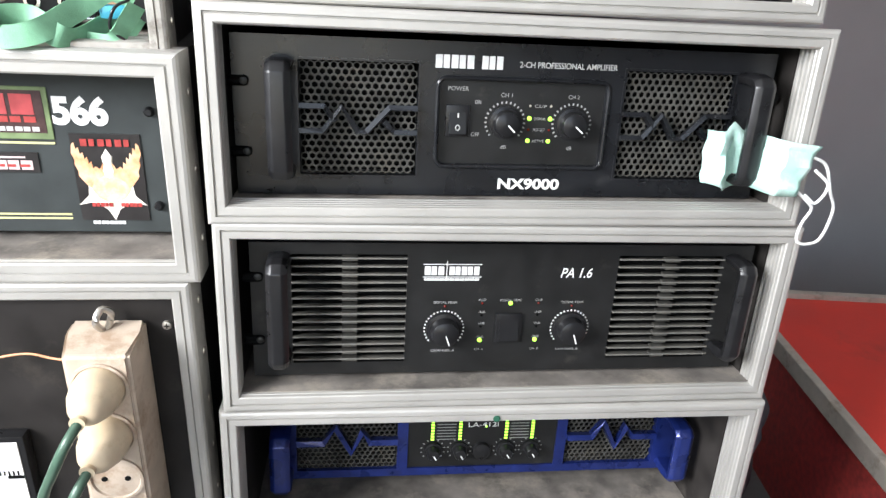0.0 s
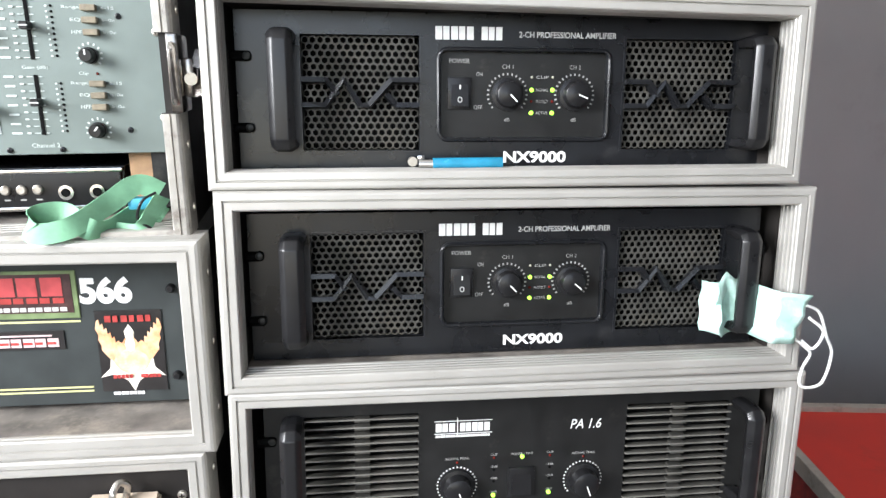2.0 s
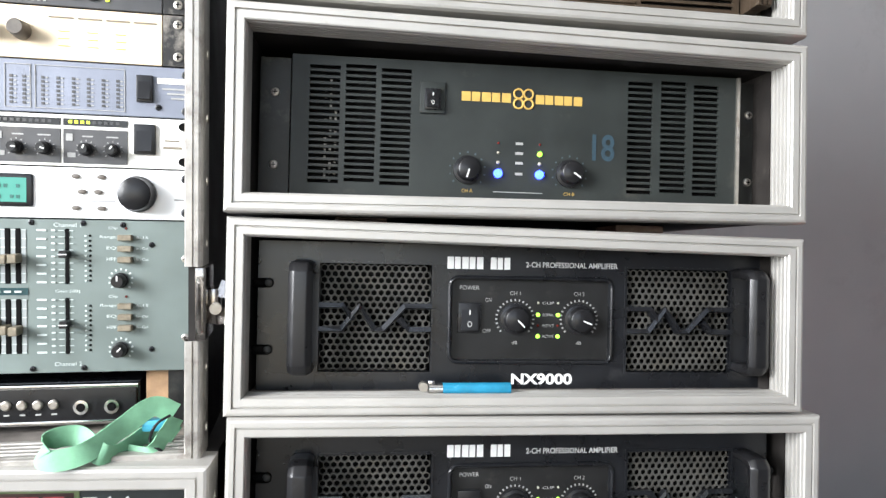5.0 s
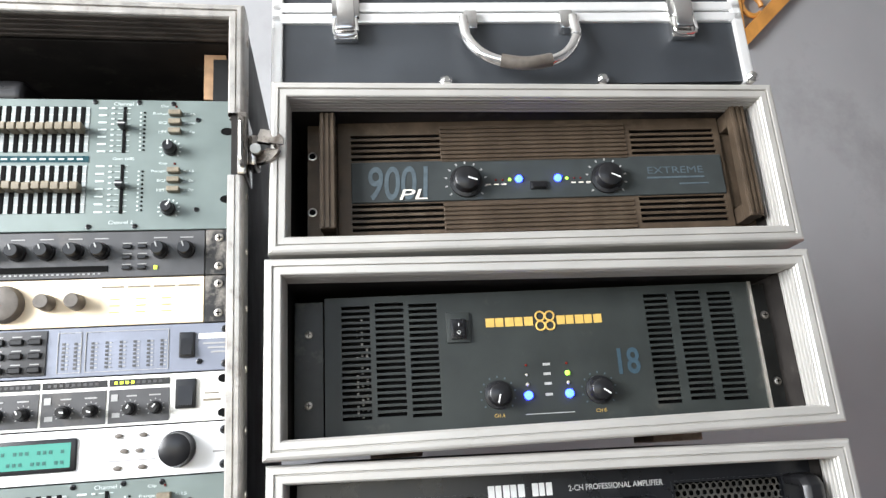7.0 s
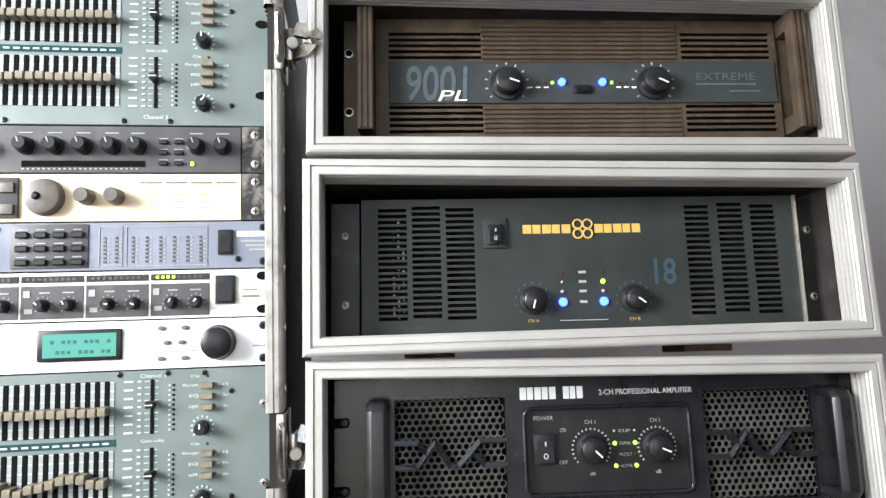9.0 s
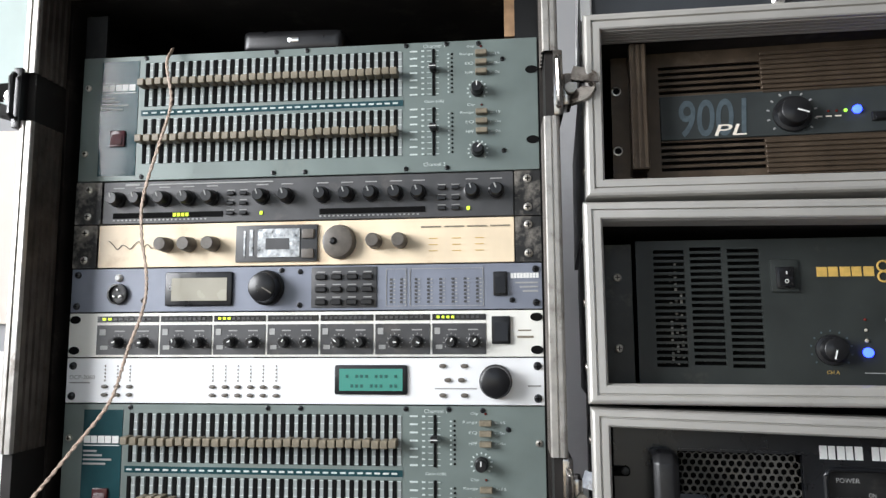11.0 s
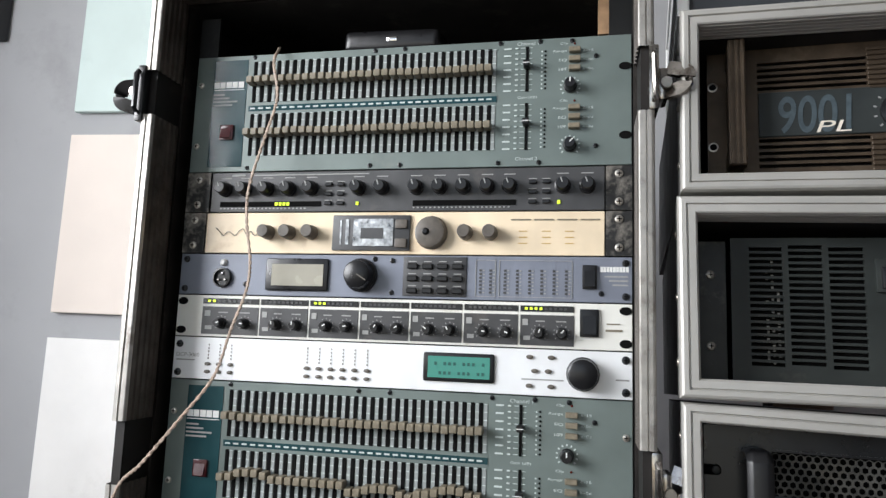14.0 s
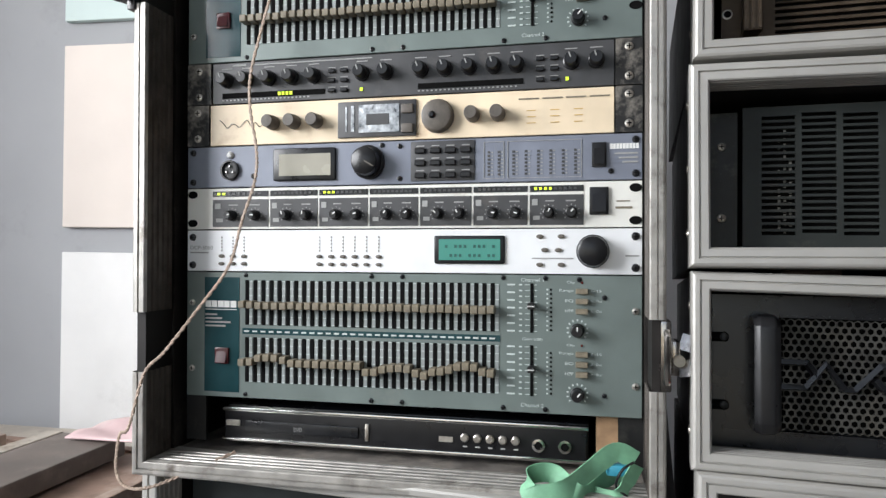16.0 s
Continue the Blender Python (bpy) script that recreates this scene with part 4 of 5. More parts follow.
for x in (0.074, 0.424):
    cpart = part("catch", box((x - 0.014, x + 0.014, -0.006, 0, LO - 0.010, LO + 0.030), bevel=0.002), "chrome", bc, "chrome draw catch")
    part("catch_arm", box((x - 0.009, x + 0.009, -0.012, -0.005, LO - 0.026, LO + 0.012), bevel=0.003), "chrome", cpart)
    part("catch_plate", box((x - 0.012, x + 0.012, -0.004, 0.004, LO - 0.034, LO - 0.012), bevel=0.001), "chrome", cpart)
    part("catch_loop", sweep(spline([(x - 0.010, -0.009, LO - 0.014), (x - 0.010, -0.010, LO - 0.032), (x + 0.010, -0.010, LO - 0.032), (x + 0.010, -0.009, LO - 0.014)], 4), 0.002), "chrome", cpart)
hd = part("handle", sweep(spline([(0.193, -0.005, 0.074), (0.195, -0.013, 0.044), (0.214, -0.019, 0.019), (0.25, -0.021, 0.010), (0.286, -0.019, 0.019), (0.305, -0.013, 0.044), (0.307, -0.005, 0.074)]), 0.0055, 12), "chrome", bc, "curved chrome carrying handle")
for x in (0.200, 0.300):
    part("handle_mount", box((x - 0.007, x + 0.007, -0.008, 0.005, 0.060, 0.082), bevel=0.002), "chrome", hd)
part("grip_pad", sweep(spline([(0.225, -0.0205, 0.0145), (0.25, -0.0220, 0.010), (0.275, -0.0205, 0.0145)]), 0.0068, 12), "grey_plastic", hd)
for x in (0.172, 0.332, 0.490):
    part("foot_stud", lathe(bmesh.new(), [(0.006, 0.004), (0.006, -0.003), (0.003, -0.006)], x, 0.004, 14), "chrome", bc)

# ---- face mask hung behind the handle of the lower twin ----
fm = thing("face_mask", LEAN, "pale green disposable face mask tucked behind an amplifier handle", "face mask")
bm = bmesh.new()
nu, nv = 18, 7
grid = {}
for i in range(nu + 1):
    for j in range(nv + 1):
        u, v = i / nu, j / nv
        x = 0.1965 + 0.080 * u - 0.014 * (1 - v) * max(0.0, u - 0.4) / 0.6
        t = min(max((u - 0.50) / 0.16, 0.0), 1.0)
        y = 0.030 - 0.010 * math.sin(math.pi * min(u / 0.30, 1.0)) - 0.043 * t * t * (3 - 2 * t) + 0.0022 * math.sin(v * 13 + u * 4) + 0.003 * math.sin(u * 23 + v * 3) * (1 - t)
        low = 0.9115 - 0.008 * math.exp(-((u - 0.30) / 0.10) ** 2)
        top = 0.9600 + 0.008 * math.exp(-((u - 0.28) / 0.07) ** 2) - 0.008 * max(0.0, u - 0.5)
        z = low + (top - low) * v
        grid[i, j] = bm.verts.new((x, y, z))
for i in range(nu):
    for j in range(nv):
        bm.faces.new((grid[i, j], grid[i + 1, j], grid[i + 1, j + 1], grid[i, j + 1]))
body = part("pleated_body", bm, "mask", fm)
sol = body.modifiers.new("thickness", "SOLIDIFY")
sol.thickness = 0.0012
part("ear_loop", sweep(spline([(0.273, -0.012, 0.946), (0.289, -0.009, 0.938), (0.300, -0.007, 0.915), (0.309, -0.005, 0.896), (0.304, -0.004, 0.869), (0.290, -0.004, 0.8635), (0.281, -0.004, 0.868), (0.281, -0.006, 0.884), (0.2855, -0.008, 0.898), (0.278, -0.010, 0.906), (0.264, -0.012, 0.916)], 8), 0.0014, 6), "loop", fm)
part("ear_loop", sweep(spline([(0.276, -0.014, 0.935), (0.290, -0.016, 0.922), (0.285, -0.012, 0.905), (0.274, -0.010, 0.912)], 8), 0.0014, 6), "loop", fm)

# ---- red box and things beside the right stack ----
rb = thing("red_case", pose(0.770, 0.30, 0, 0, 0, -7), "low case with a red laminate top and pale worn edging", "case")
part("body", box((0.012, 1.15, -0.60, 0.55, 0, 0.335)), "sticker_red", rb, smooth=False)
part("lid", box((0.0, 1.16, -0.61, 0.555, 0.335, 0.352), bevel=0.002), "red", rb, "scuffed red laminate top", smooth=False)
part("edge_strip", box((-0.018, 0.002, -0.61, 0.57, 0.318, 0.356), bevel=0.003), "trim", rb, smooth=False)
part("edge_strip", box((-0.018, 1.16, 0.552, 0.574, 0.318, 0.366), bevel=0.003), "trim", rb, smooth=False)


def bundle(m, sx, sy, sz, seed, label):
    bm = bmesh.new()
    bmesh.ops.create_icosphere(bm, subdivisions=4, radius=1)
    for v in bm.verts:
        d = noise.noise(v.co * 1.7 + Vector((seed, 0, 0))) * 0.30 + noise.noise(v.co * 5 + Vector((0, seed, 0))) * 0.09
        v.co *= 1 + d
        v.co = Vector((v.co.x * sx, v.co.y * sy, max(v.co.z, -0.8) * sz + 0.8 * sz))
    o = thing("cloth_bundle", m, label, "cloth", "bundles on the floor")
    part("folds", bm, "cloth", o)


bundle(pose(0.56, 0.56, 0), 0.17, 0.15, 0.24, 3, "dark grey cloth bag slumped beside the red case")
bundle(pose(0.52, 0.12, 0), 0.15, 0.2, 0.09, 9, "dark crumpled cloth on the floor")
part("cable_coil", sweep([(0.46 + 0.10 * math.cos(a * 0.3) + 0.002 * a, 0.15 + 0.10 * math.sin(a * 0.3), 0.20 + 0.0006 * a) for a in range(80)], 0.006), "plastic", thing("cable", pose(0, 0, 0), "coiled black cable on the cloth", "cable"))

# ---- left stack: the tall rack ----
RACK = pose(-0.2822, 0.0697, 1.0735, 0, -0.5, 4.9) @ Matrix.Diagonal((0.984, 1, 1.008, 1))
U = 0.04445


def rk(x, y, z):
    return RACK @ pose(x, y, z)


def X(k):
    """Places across a 19-inch front, from 0 at its left end to 812 at its right."""
    s = k / 812
    return -0.4826 * (1 - s) / (1 + 0.152 * s)


rack = flight_case("rack_case", rk(-0.5085, -0.052, -0.0685), 0.523, 0.630, 0.48, "tall open flight rack full of audio processors", 0.0125, 0.046, "left stack", "ply_inside", "case_floor", "alu_worn", gaps=((3, 0.102, 0.162), (3, 0.474, 0.522), (1, 0.105, 0.166), (1, 0.460, 0.520)), ridge="dark_ridge")
tagged(rack, category="rack case")
for x in (-0.018, -0.4826):
    part("rail", box((x - 0.004 + 0.5085, x + 0.020 + 0.5085, 0.0585, 0.062, 0.02, 0.606)), "black_matte", rack, "black steel rack rail", smooth=False)
for x, z in ((0.476, 0.565), (0.466, 0.02)):
    part("wooden_batten", box((x, x + 0.022, 0.066, 0.09, z, z + 0.05)), "wood_block", rack, smooth=False)


def butterfly(m, label, material="catch"):
    """A folding catch on a dish, at the edge of a case."""
    o = thing("butterfly_catch", m, label, "catch", "catches on the rack")
    part("dish", box((-0.004, 0.005, -0.006, 0.040, -0.030, 0.030), bevel=0.002), material, o)
    part("keeper", sweep([(0.001, -0.009, -0.022), (0.001, -0.012, -0.018), (0.001, -0.012, 0.018), (0.001, -0.009, 0.022)], 0.003), material, o)
    part("tongue", box((0.005, 0.014, 0.004, 0.030, -0.018, 0.012), bevel=0.003), material, o)
    part("wing", sweep(spline([(0.012, 0.006, -0.012), (0.026, 0.002, -0.008), (0.030, 0.004, 0.006), (0.014, 0.008, 0.012)], 6), 0.005, flat=(0.007, 0.002)), material, o)
    part("bolt", lathe(bmesh.new(), [(0.005, 0.002), (0.005, -0.002)], 0.012, -0.004, 12), "steel", o)
    return o


for z in (0.421, 0.067):
    butterfly(rk(0.0150, -0.052, z), "worn chrome butterfly catch on the rack edge")
butterfly(rk(-0.511, -0.052, 0.428) @ Matrix.Rotation(math.pi, 4, "Y"), "black sprung catch on the rack edge", "plastic")


def unit(name, z, height, material, label, category, x0=0.0, x1=812.0, depth=0.30):
    """A rack unit: its front plate from z up, with a body behind."""
    o = thing(name, rk(0, 0, z), label, category, "rack units")
    part("front_panel", box((X(x0), X(x1), 0, 0.004, 0.0006, height - 0.0006), bevel=0.0005, seg=1), material, o, smooth=False)
    part("body", box((X(24), X(788), 0.0042, depth, 0.002, height - 0.002)), "black_matte", o, smooth=False)
    return o


def equaliser(z, label, upper, lower, dusty):
    e = unit("graphic_equaliser", z, 3 * U, "ashly", label, "equaliser")
    part("teal_field", box((X(32), X(94), -0.0005, 0.0002, 0.006, 0.1275)), "teal", e, smooth=False)
    bars("teal_line", [(X(100), X(560), 0.0680, 0.0742)], "teal", e)
    bars("maker_mark", word(X(34), X(90), 0.0955, 0.1025, 5, 0.2) + [(X(34), X(90), 0.0930, 0.0938)], "white", e, -0.0011)
    bars("lettering_bar", [(X(34), X(34) + w, zz, zz + 0.0018) for w, zz in ((0.014, 0.087), (0.020, 0.083), (0.030, 0.079), (0.024, 0.075))], "grey_print", e, -0.0011)
    rocker(e, X(52), X(76), 0.036, 0.053, False, "red_lamp")
    for x in (10, 800):
        for zz in (0.030, 0.100):
            if x > 400 and dusty:
                o = part("ear_slot", lathe(bmesh.new(), [(0.0040, -0.0006), (0.0036, -0.0009), (0.002, 0)], 0, 0, 14), "dark", e)
                o.scale, o.location = (1.6, 1, 1), (X(x), 0, zz)
            else:
                screw(e, X(x), zz)
    for i, (x, zz) in enumerate(((105, 0.130), (330, 0.130), (385, 0.130), (565, 0.130), (640, 0.130), (700, 0.129), (105, 0.0045), (330, 0.0045), (385, 0.0045), (565, 0.0045), (640, 0.0045), (745, 0.112), (745, 0.020))):
        screw(e, X(x), zz, 0.0026, material="black")
    n = 31
    fx = [X(108 + 438 * i / (n - 1)) for i in range(n)]
    slot = strip = kn = None
    for rowi, (z0, z1, levels) in enumerate(((0.0775, 0.125, upper), (0.0170, 0.0655, lower))):
        for i, x in enumerate(fx):
            zc = (z0 + z1) / 2
            if slot is None:
                slot = part("slider_slot", box((-0.0021, 0.0021, -0.0009, 0.0002, -0.0235, 0.0235), bevel=0.0004, seg=1), "dark", e, smooth=False)
                slot.location = (x, 0, zc)
                strip = part("scale_strip", box((-0.0060, -0.0026, -0.0006, 0.0002, -0.0225, 0.0225)), "strip", e, smooth=False)
                strip.location = (x + 0.0090, 0, zc)
                kn = part("slider_knob", box((-0.0036, 0.0036, -0.0140, -0.001, -0.0037, 0.0037), bevel=0.0007, seg=1), "khaki", e, smooth=False)
                kn.location = (x, 0, z0 + (z1 - z0) * levels[i])
            else:
                again(slot, x, 0, zc)
                again(strip, x + 0.0090, 0, zc)
                again(kn, x, 0, z0 + (z1 - z0) * levels[i])
        bm = bmesh.new()
        for i, x in enumerate(fx):
            for k in range(7):
                zz = z0 + 0.0015 + (z1 - z0 - 0.003) * k / 6
                quad_box(bm, x + 0.0028, x + 0.0066, -0.0010, -0.0007, zz - 0.0003, zz + 0.0003)
        tagged(part("scale_marking", bm, "tick", e, smooth=False), kind="stuff")
        bars("lettering_bar", [(X(572), X(586), z0 + 0.0015 + (z1 - z0 - 0.003) * k / 6 - 0.0008, z0 + 0.0015 + (z1 - z0 - 0.003) * k / 6 + 0.0008) for k in range(7)], "tick", e)
        gx = X(616)
        part("slider_slot", box((gx - 0.0014, gx + 0.0014, -0.0009, 0.0002, z0, z1)), "dark", e, smooth=False)
        g = part("slider_knob", box((-0.0034, 0.0034, -0.012, -0.001, -0.003, 0.003), bevel=0.0007, seg=1), "plastic", e, smooth=False)
        g.location = (gx, 0, z0 + (z1 - z0) * 0.55)
        part("knob_line", box((-0.0034, 0.0034, -0.0125, -0.0118, -0.0004, 0.0004)), "white", g, smooth=False)
        bm = bmesh.new()
        for k in range(9):
            zz = z0 + 0.0015 + (z1 - z0 - 0.003) * k / 8
            for a, b in ((-0.0066, -0.0022), (0.0022, 0.0052)):
                quad_box(bm, gx + a, gx + b, -0.0010, -0.0007, zz - 0.0003, zz + 0.0003)
            quad_box(bm, gx - 0.0125, gx - 0.0095, -0.0010, -0.0007, zz - 0.0007, zz + 0.0007)
        tagged(part("scale_marking", bm, "tick", e, smooth=False), kind="stuff")
        for k in range(10):
            led(e, X(650), z0 + 0.003 + 0.0043 * k, 0.0011, "dark")
        bars("lettering_bar", [(X(642), X(645), z0 + 0.0022 + 0.0043 * k, z0 + 0.0036 + 0.0043 * k) for k in range(10)], "tick", e)
        top = z1 - 0.004
        for k, w_ in enumerate(("Range", "EQ", "HPF")):
            zz = top - 0.0095 * k - 0.003
            part("push_button", box((X(694), X(716), -0.007, 0, zz - 0.0025, zz + 0.0025), bevel=0.0006, seg=1), "khaki", e, smooth=False)
            letters("lettering", w_, X(690) - (0.0135 if k == 0 else 0.008), X(690), zz - 0.0013, zz + 0.0017, "tick", e)
            letters("lettering", "In - Out" if k else "6-15", X(721), X(740), zz - 0.001, zz + 0.0014, "tick", e)
        letters("lettering", "Clip", X(678), X(692), top + 0.0035, top + 0.0065, "tick", e)
        led(e, X(705), top + 0.005, 0.0012, "led_red")
        kz = z0 + 0.0035
        part("scale", dial_ticks(X(697), kz, 0.0085, 0.0105, 11), "tick", e, smooth=False)
        knob(e, X(697), kz, 0.0058, 0.014, "plastic", 0 if rowi == 0 else 40, "white", skirt=1.15)
    letters("lettering", "Channel 1", X(597), X(637), 0.1265, 0.1300, "tick", e)
    letters("lettering", "Channel 2", X(597), X(637), 0.0065, 0.0100, "tick", e)
    letters("lettering", "Gain (dB)", X(599), X(635), 0.0695, 0.0728, "tick", e)
    bars("lettering_bar", [(x - 0.0028, x + 0.0026, 0.0702, 0.0718) for x in fx], "tick", e, -0.0012)
    return e


rnd = random.Random(11)
flat1 = [0.47 + rnd.uniform(-0.01, 0.01) for _ in range(31)]
flat2 = [0.50 + rnd.uniform(-0.015, 0.015) for _ in range(31)]
flat3 = [0.46 + rnd.uniform(-0.012, 0.012) for _ in range(31)]
curve = [q - 0.03 for q in (0.50, 0.52, 0.60, 0.62, 0.62, 0.58, 0.52, 0.52, 0.52, 0.52, 0.52, 0.52, 0.52, 0.52, 0.52, 0.40, 0.41, 0.47, 0.50, 0.51, 0.50, 0.42, 0.38, 0.46, 0.48, 0.52, 0.58, 0.60, 0.58, 0.50, 0.48)]
equaliser(0.0, "grey-green graphic equaliser with uneven khaki sliders", flat3, curve, False)
equaliser(8 * U, "grey-green graphic equaliser with level khaki sliders", flat1, flat2, True)


# silver processor with a green display
d = unit("audio_processor", 3 * U, U, "silver", "silver one-unit processor with a lit green display", "processor")
for x in (62, 82, 102, 237, 258, 279, 300, 321, 343):
    for z in (0.0085, 0.0165):
        o = part("button", lathe(bmesh.new(), [(0.0019, 0), (0.0019, -0.0016), (0.0014, -0.002)], 0, 0, 12), "grey_plastic", d)
        o.scale, o.location = (1.7, 1, 1), (X(x), 0, z)
    bars("level_light", [(X(x) - 0.0006, X(x) + 0.0006, 0.0215 + 0.0035 * k, 0.0232 + 0.0035 * k) for k in range(5)], "grey_plastic", d)
part("display_bezel", box((X(443), X(568), -0.0022, 0, 0.010, 0.0375), bevel=0.002), "plastic", d)
part("display", box((X(451), X(560), -0.0026, -0.0018, 0.0135, 0.034)), "lcd_green", d, "green backlit display", smooth=False)
bars("display_text", [(X(462) + 0.0048 * i, X(462) + 0.0048 * i + 0.0026, z, z + 0.0030) for i in range(11) for z in (0.0165, 0.0255) if (i * 3 + int(z * 1000)) % 4], "lcd_text", d, -0.0031)
for x, z in ((630, 0.0365), (668, 0.0365), (639, 0.0235), (663, 0.0235), (630, 0.0095), (668, 0.0095)):
    o = part("button", lathe(bmesh.new(), [(0.0021, 0), (0.0021, -0.0016), (0.0015, -0.002)], 0, 0, 12), "grey_plastic", d)
    o.scale, o.location = (1.7, 1, 1), (X(x), 0, z)
knob(d, X(724), 0.0225, 0.0150, 0.016, "plastic", 45, None, skirt=1.05)
letters("lettering", "DCP-3060", X(6), X(46), 0.0235, 0.0275, "grey_print", d)
bars("lettering_bar", [(X(6), X(38), 0.0195, 0.0207), (X(616), X(690), 0.0150, 0.0162), (X(782), X(806), 0.0175, 0.0190)], "grey_print", d)
for x in (10, 800):
    for z in (0.007, 0.0365):
        screw(d, X(x), z, 0.0040, material="black")

# cream multi-channel compressor with seven black fields
d = unit("channel_processor", 4 * U, U, "cream", "cream one-unit processor with seven black knob fields", "processor")
edges = (44, 147, 235, 325, 415, 510, 610, 710)
for i, (a, b) in enumerate(zip(edges, edges[1:])):
    part("channel_field", box((X(a) + 0.001, X(b) - 0.0012, -0.0006, 0.0002, 0.003, 0.0320)), "comp", d, smooth=False)
    part("meter_strip", box((X(a) + 0.001, X(b) - 0.0012, -0.0006, 0.0002, 0.0350, 0.0408)), "black", d, smooth=False)
    w = X(b) - X(a)
    for k in (0.36, 0.76):
        part("scale", dial_ticks(X(a) + w * k, 0.0150, 0.0068, 0.0082, 9, y=-0.0011, w=0.0004), "grey_print", d, smooth=False)
        knob(d, X(a) + w * k, 0.0150, 0.0045, 0.012, "plastic", (60, -30, 45, 20, -60, 80, 10)[i] + 40 * k, "white", -0.0006)
    bars("lettering_bar", [(X(a) + w * 0.06, X(a) + w * 0.16, 0.022, 0.028), (X(a) + w * 0.08, X(a) + w * 0.2, 0.008, 0.012), (X(a) + w * 0.3, X(a) + w * 0.46, 0.0255, 0.0267), (X(a) + w * 0.66, X(a) + w * 0.84, 0.0255, 0.0267)], "grey_print", d, -0.0011)
    lit = (2, 0, 3, 0, 0, 0, 4)[i]
    for k in range(9):
        bars("meter_light", [(X(a) + w * (0.10 + 0.088 * k), X(a) + w * (0.15 + 0.088 * k), 0.0368, 0.0392)], "led_yellow" if k < lit else "comp", d, -0.0011)
rocker(d, X(718), X(752), 0.0125, 0.0385, False)
bars("lettering_bar", [(X(764), X(794), 0.018, 0.020), (X(766), X(790), 0.0245, 0.0257)], "khaki", d)
for x in (10, 800):
    for z in (0.007, 0.0375):
        o = part("ear_slot", lathe(bmesh.new(), [(0.0040, -0.0006), (0.0036, -0.0009), (0.002, 0)], 0, 0, 14), "dark", d)
        o.scale, o.location = (1.5, 1, 1), (X(x), 0, z)

# slate-blue loudspeaker processor
d = unit("loudspeaker_processor", 5 * U, U, "slateblue", "slate-blue one-unit processor with keypad, display and large knob", "processor")
part("microphone_socket", lathe(bmesh.new(), [(0.0105, 0), (0.0105, -0.004), (0.0088, -0.0042), (0.0085, -0.001)], X(77), 0.0185, 20), "plastic", d)
for a in (90, 210, 330):
    part("socket_pin", lathe(bmesh.new(), [(0.0013, -0.001), (0.0012, -0.0035)], X(77) + 0.0042 * math.cos(radians(a)), 0.0185 + 0.0042 * math.sin(radians(a)), 8), "chrome", d)
led(d, X(77), 0.0345, 0.0040, "white")
screw(d, X(118), 0.012, 0.003, material="black")
part("display_bezel", box((X(155), X(266), -0.0030, 0, 0.006, 0.0395), bevel=0.0022), "plastic", d)
part("display", box((X(166), X(258), -0.0034, -0.0024, 0.0110, 0.0335)), "lcd_grey", d, "unlit grey display", smooth=False)
knob(d, X(325), 0.0230, 0.0150, 0.018, "plastic", 120, "grey_plastic", skirt=1.15)
part("keypad", box((X(400), X(514), -0.0012, 0, 0.003, 0.0425), bevel=0.0008), "comp", d)
key = None
for i in range(4):
    for j in range(3):
        x, z = X(417 + 27 * i), 0.0085 + 0.0122 * j
        if key is None:
            key = part("key", box((-0.0056, 0.0056, -0.0045, -0.001, -0.0028, 0.0028), bevel=0.001, seg=1), "plastic", d, smooth=False)
            key.location = (x, 0, z)
        else:
            again(key, x, 0, z)
bars("lettering_bar", [(X(410 + 27 * i), X(424 + 27 * i), 0.0128 + 0.0122 * j, 0.0138 + 0.0122 * j) for i in range(4) for j in range(3)], "grey_print", d, -0.0018)
for a, b, n in ((530, 566, 2), (572, 704, 6)):
    bars("field_outline", [(X(a), X(b), 0.0395, 0.0400), (X(a), X(b), 0.004, 0.0045), (X(a), X(a) + 0.0005, 0.004, 0.040), (X(b) - 0.0005, X(b), 0.004, 0.040)], "grey_print", d)
    for k in range(n):
        x = X(a + (b - a) * (k + 0.5) / n)
        bars("meter_light", [(x - 0.0013, x + 0.0013, 0.007 + 0.0036 * q, 0.0092 + 0.0036 * q) for q in range(7)], "comp", d)
        bars("lettering_bar", [(x + 0.0022, x + 0.0042, 0.0075 + 0.0036 * q, 0.0085 + 0.0036 * q) for q in range(7)], "grey_print", d)
rocker(d, X(722), X(748), 0.013, 0.036, False)
bars("maker_mark", word(X(754), X(806), 0.0295, 0.0345, 9, 0.2), "white", d)
bars("lettering_bar", [(X(762), X(804), 0.0245, 0.0260), (X(770), X(804), 0.0205, 0.0220), (X(776), X(804), 0.0165, 0.0180)], "grey_print", d)
for x in (10, 800):
    for z in (0.0065, 0.038):
        screw(d, X(x), z, 0.0036, material="black")
for x, z in ((348, 0.040), (380, 0.0385), (380, 0.006), (756, 0.009)):
    screw(d, X(x), z, 0.0028, material="black")

# cream effects unit
d = unit("effects_unit", 6 * U, U, "beige", "yellowed cream effects unit with foil-covered display", "effects unit", 40, 762)
for a, b in ((0, 38), (764, 812)):
    part("mounting_ear", box((X(a), X(b), -0.001, 0.004, 0.0006, U - 0.0006)), "chips", d, "chipped black mounting ear", smooth=False)
    for z in (0.0085, 0.036):
        screw(d, X((a + b) / 2), z, 0.0045)
for x in (153, 191, 231, 510, 555):
    knob(d, X(x), 0.0225, 0.0072, 0.016, "grey_plastic", 0, None, skirt=1.05)
part("display_bezel", box((X(270), X(410), -0.0026, 0, 0.004, 0.0405), bevel=0.001), "comp", d)
part("display", box((X(308), X(380), -0.0036, -0.0020, 0.0085, 0.0365)), "foil", d, "crinkled clear film over the display", smooth=False)
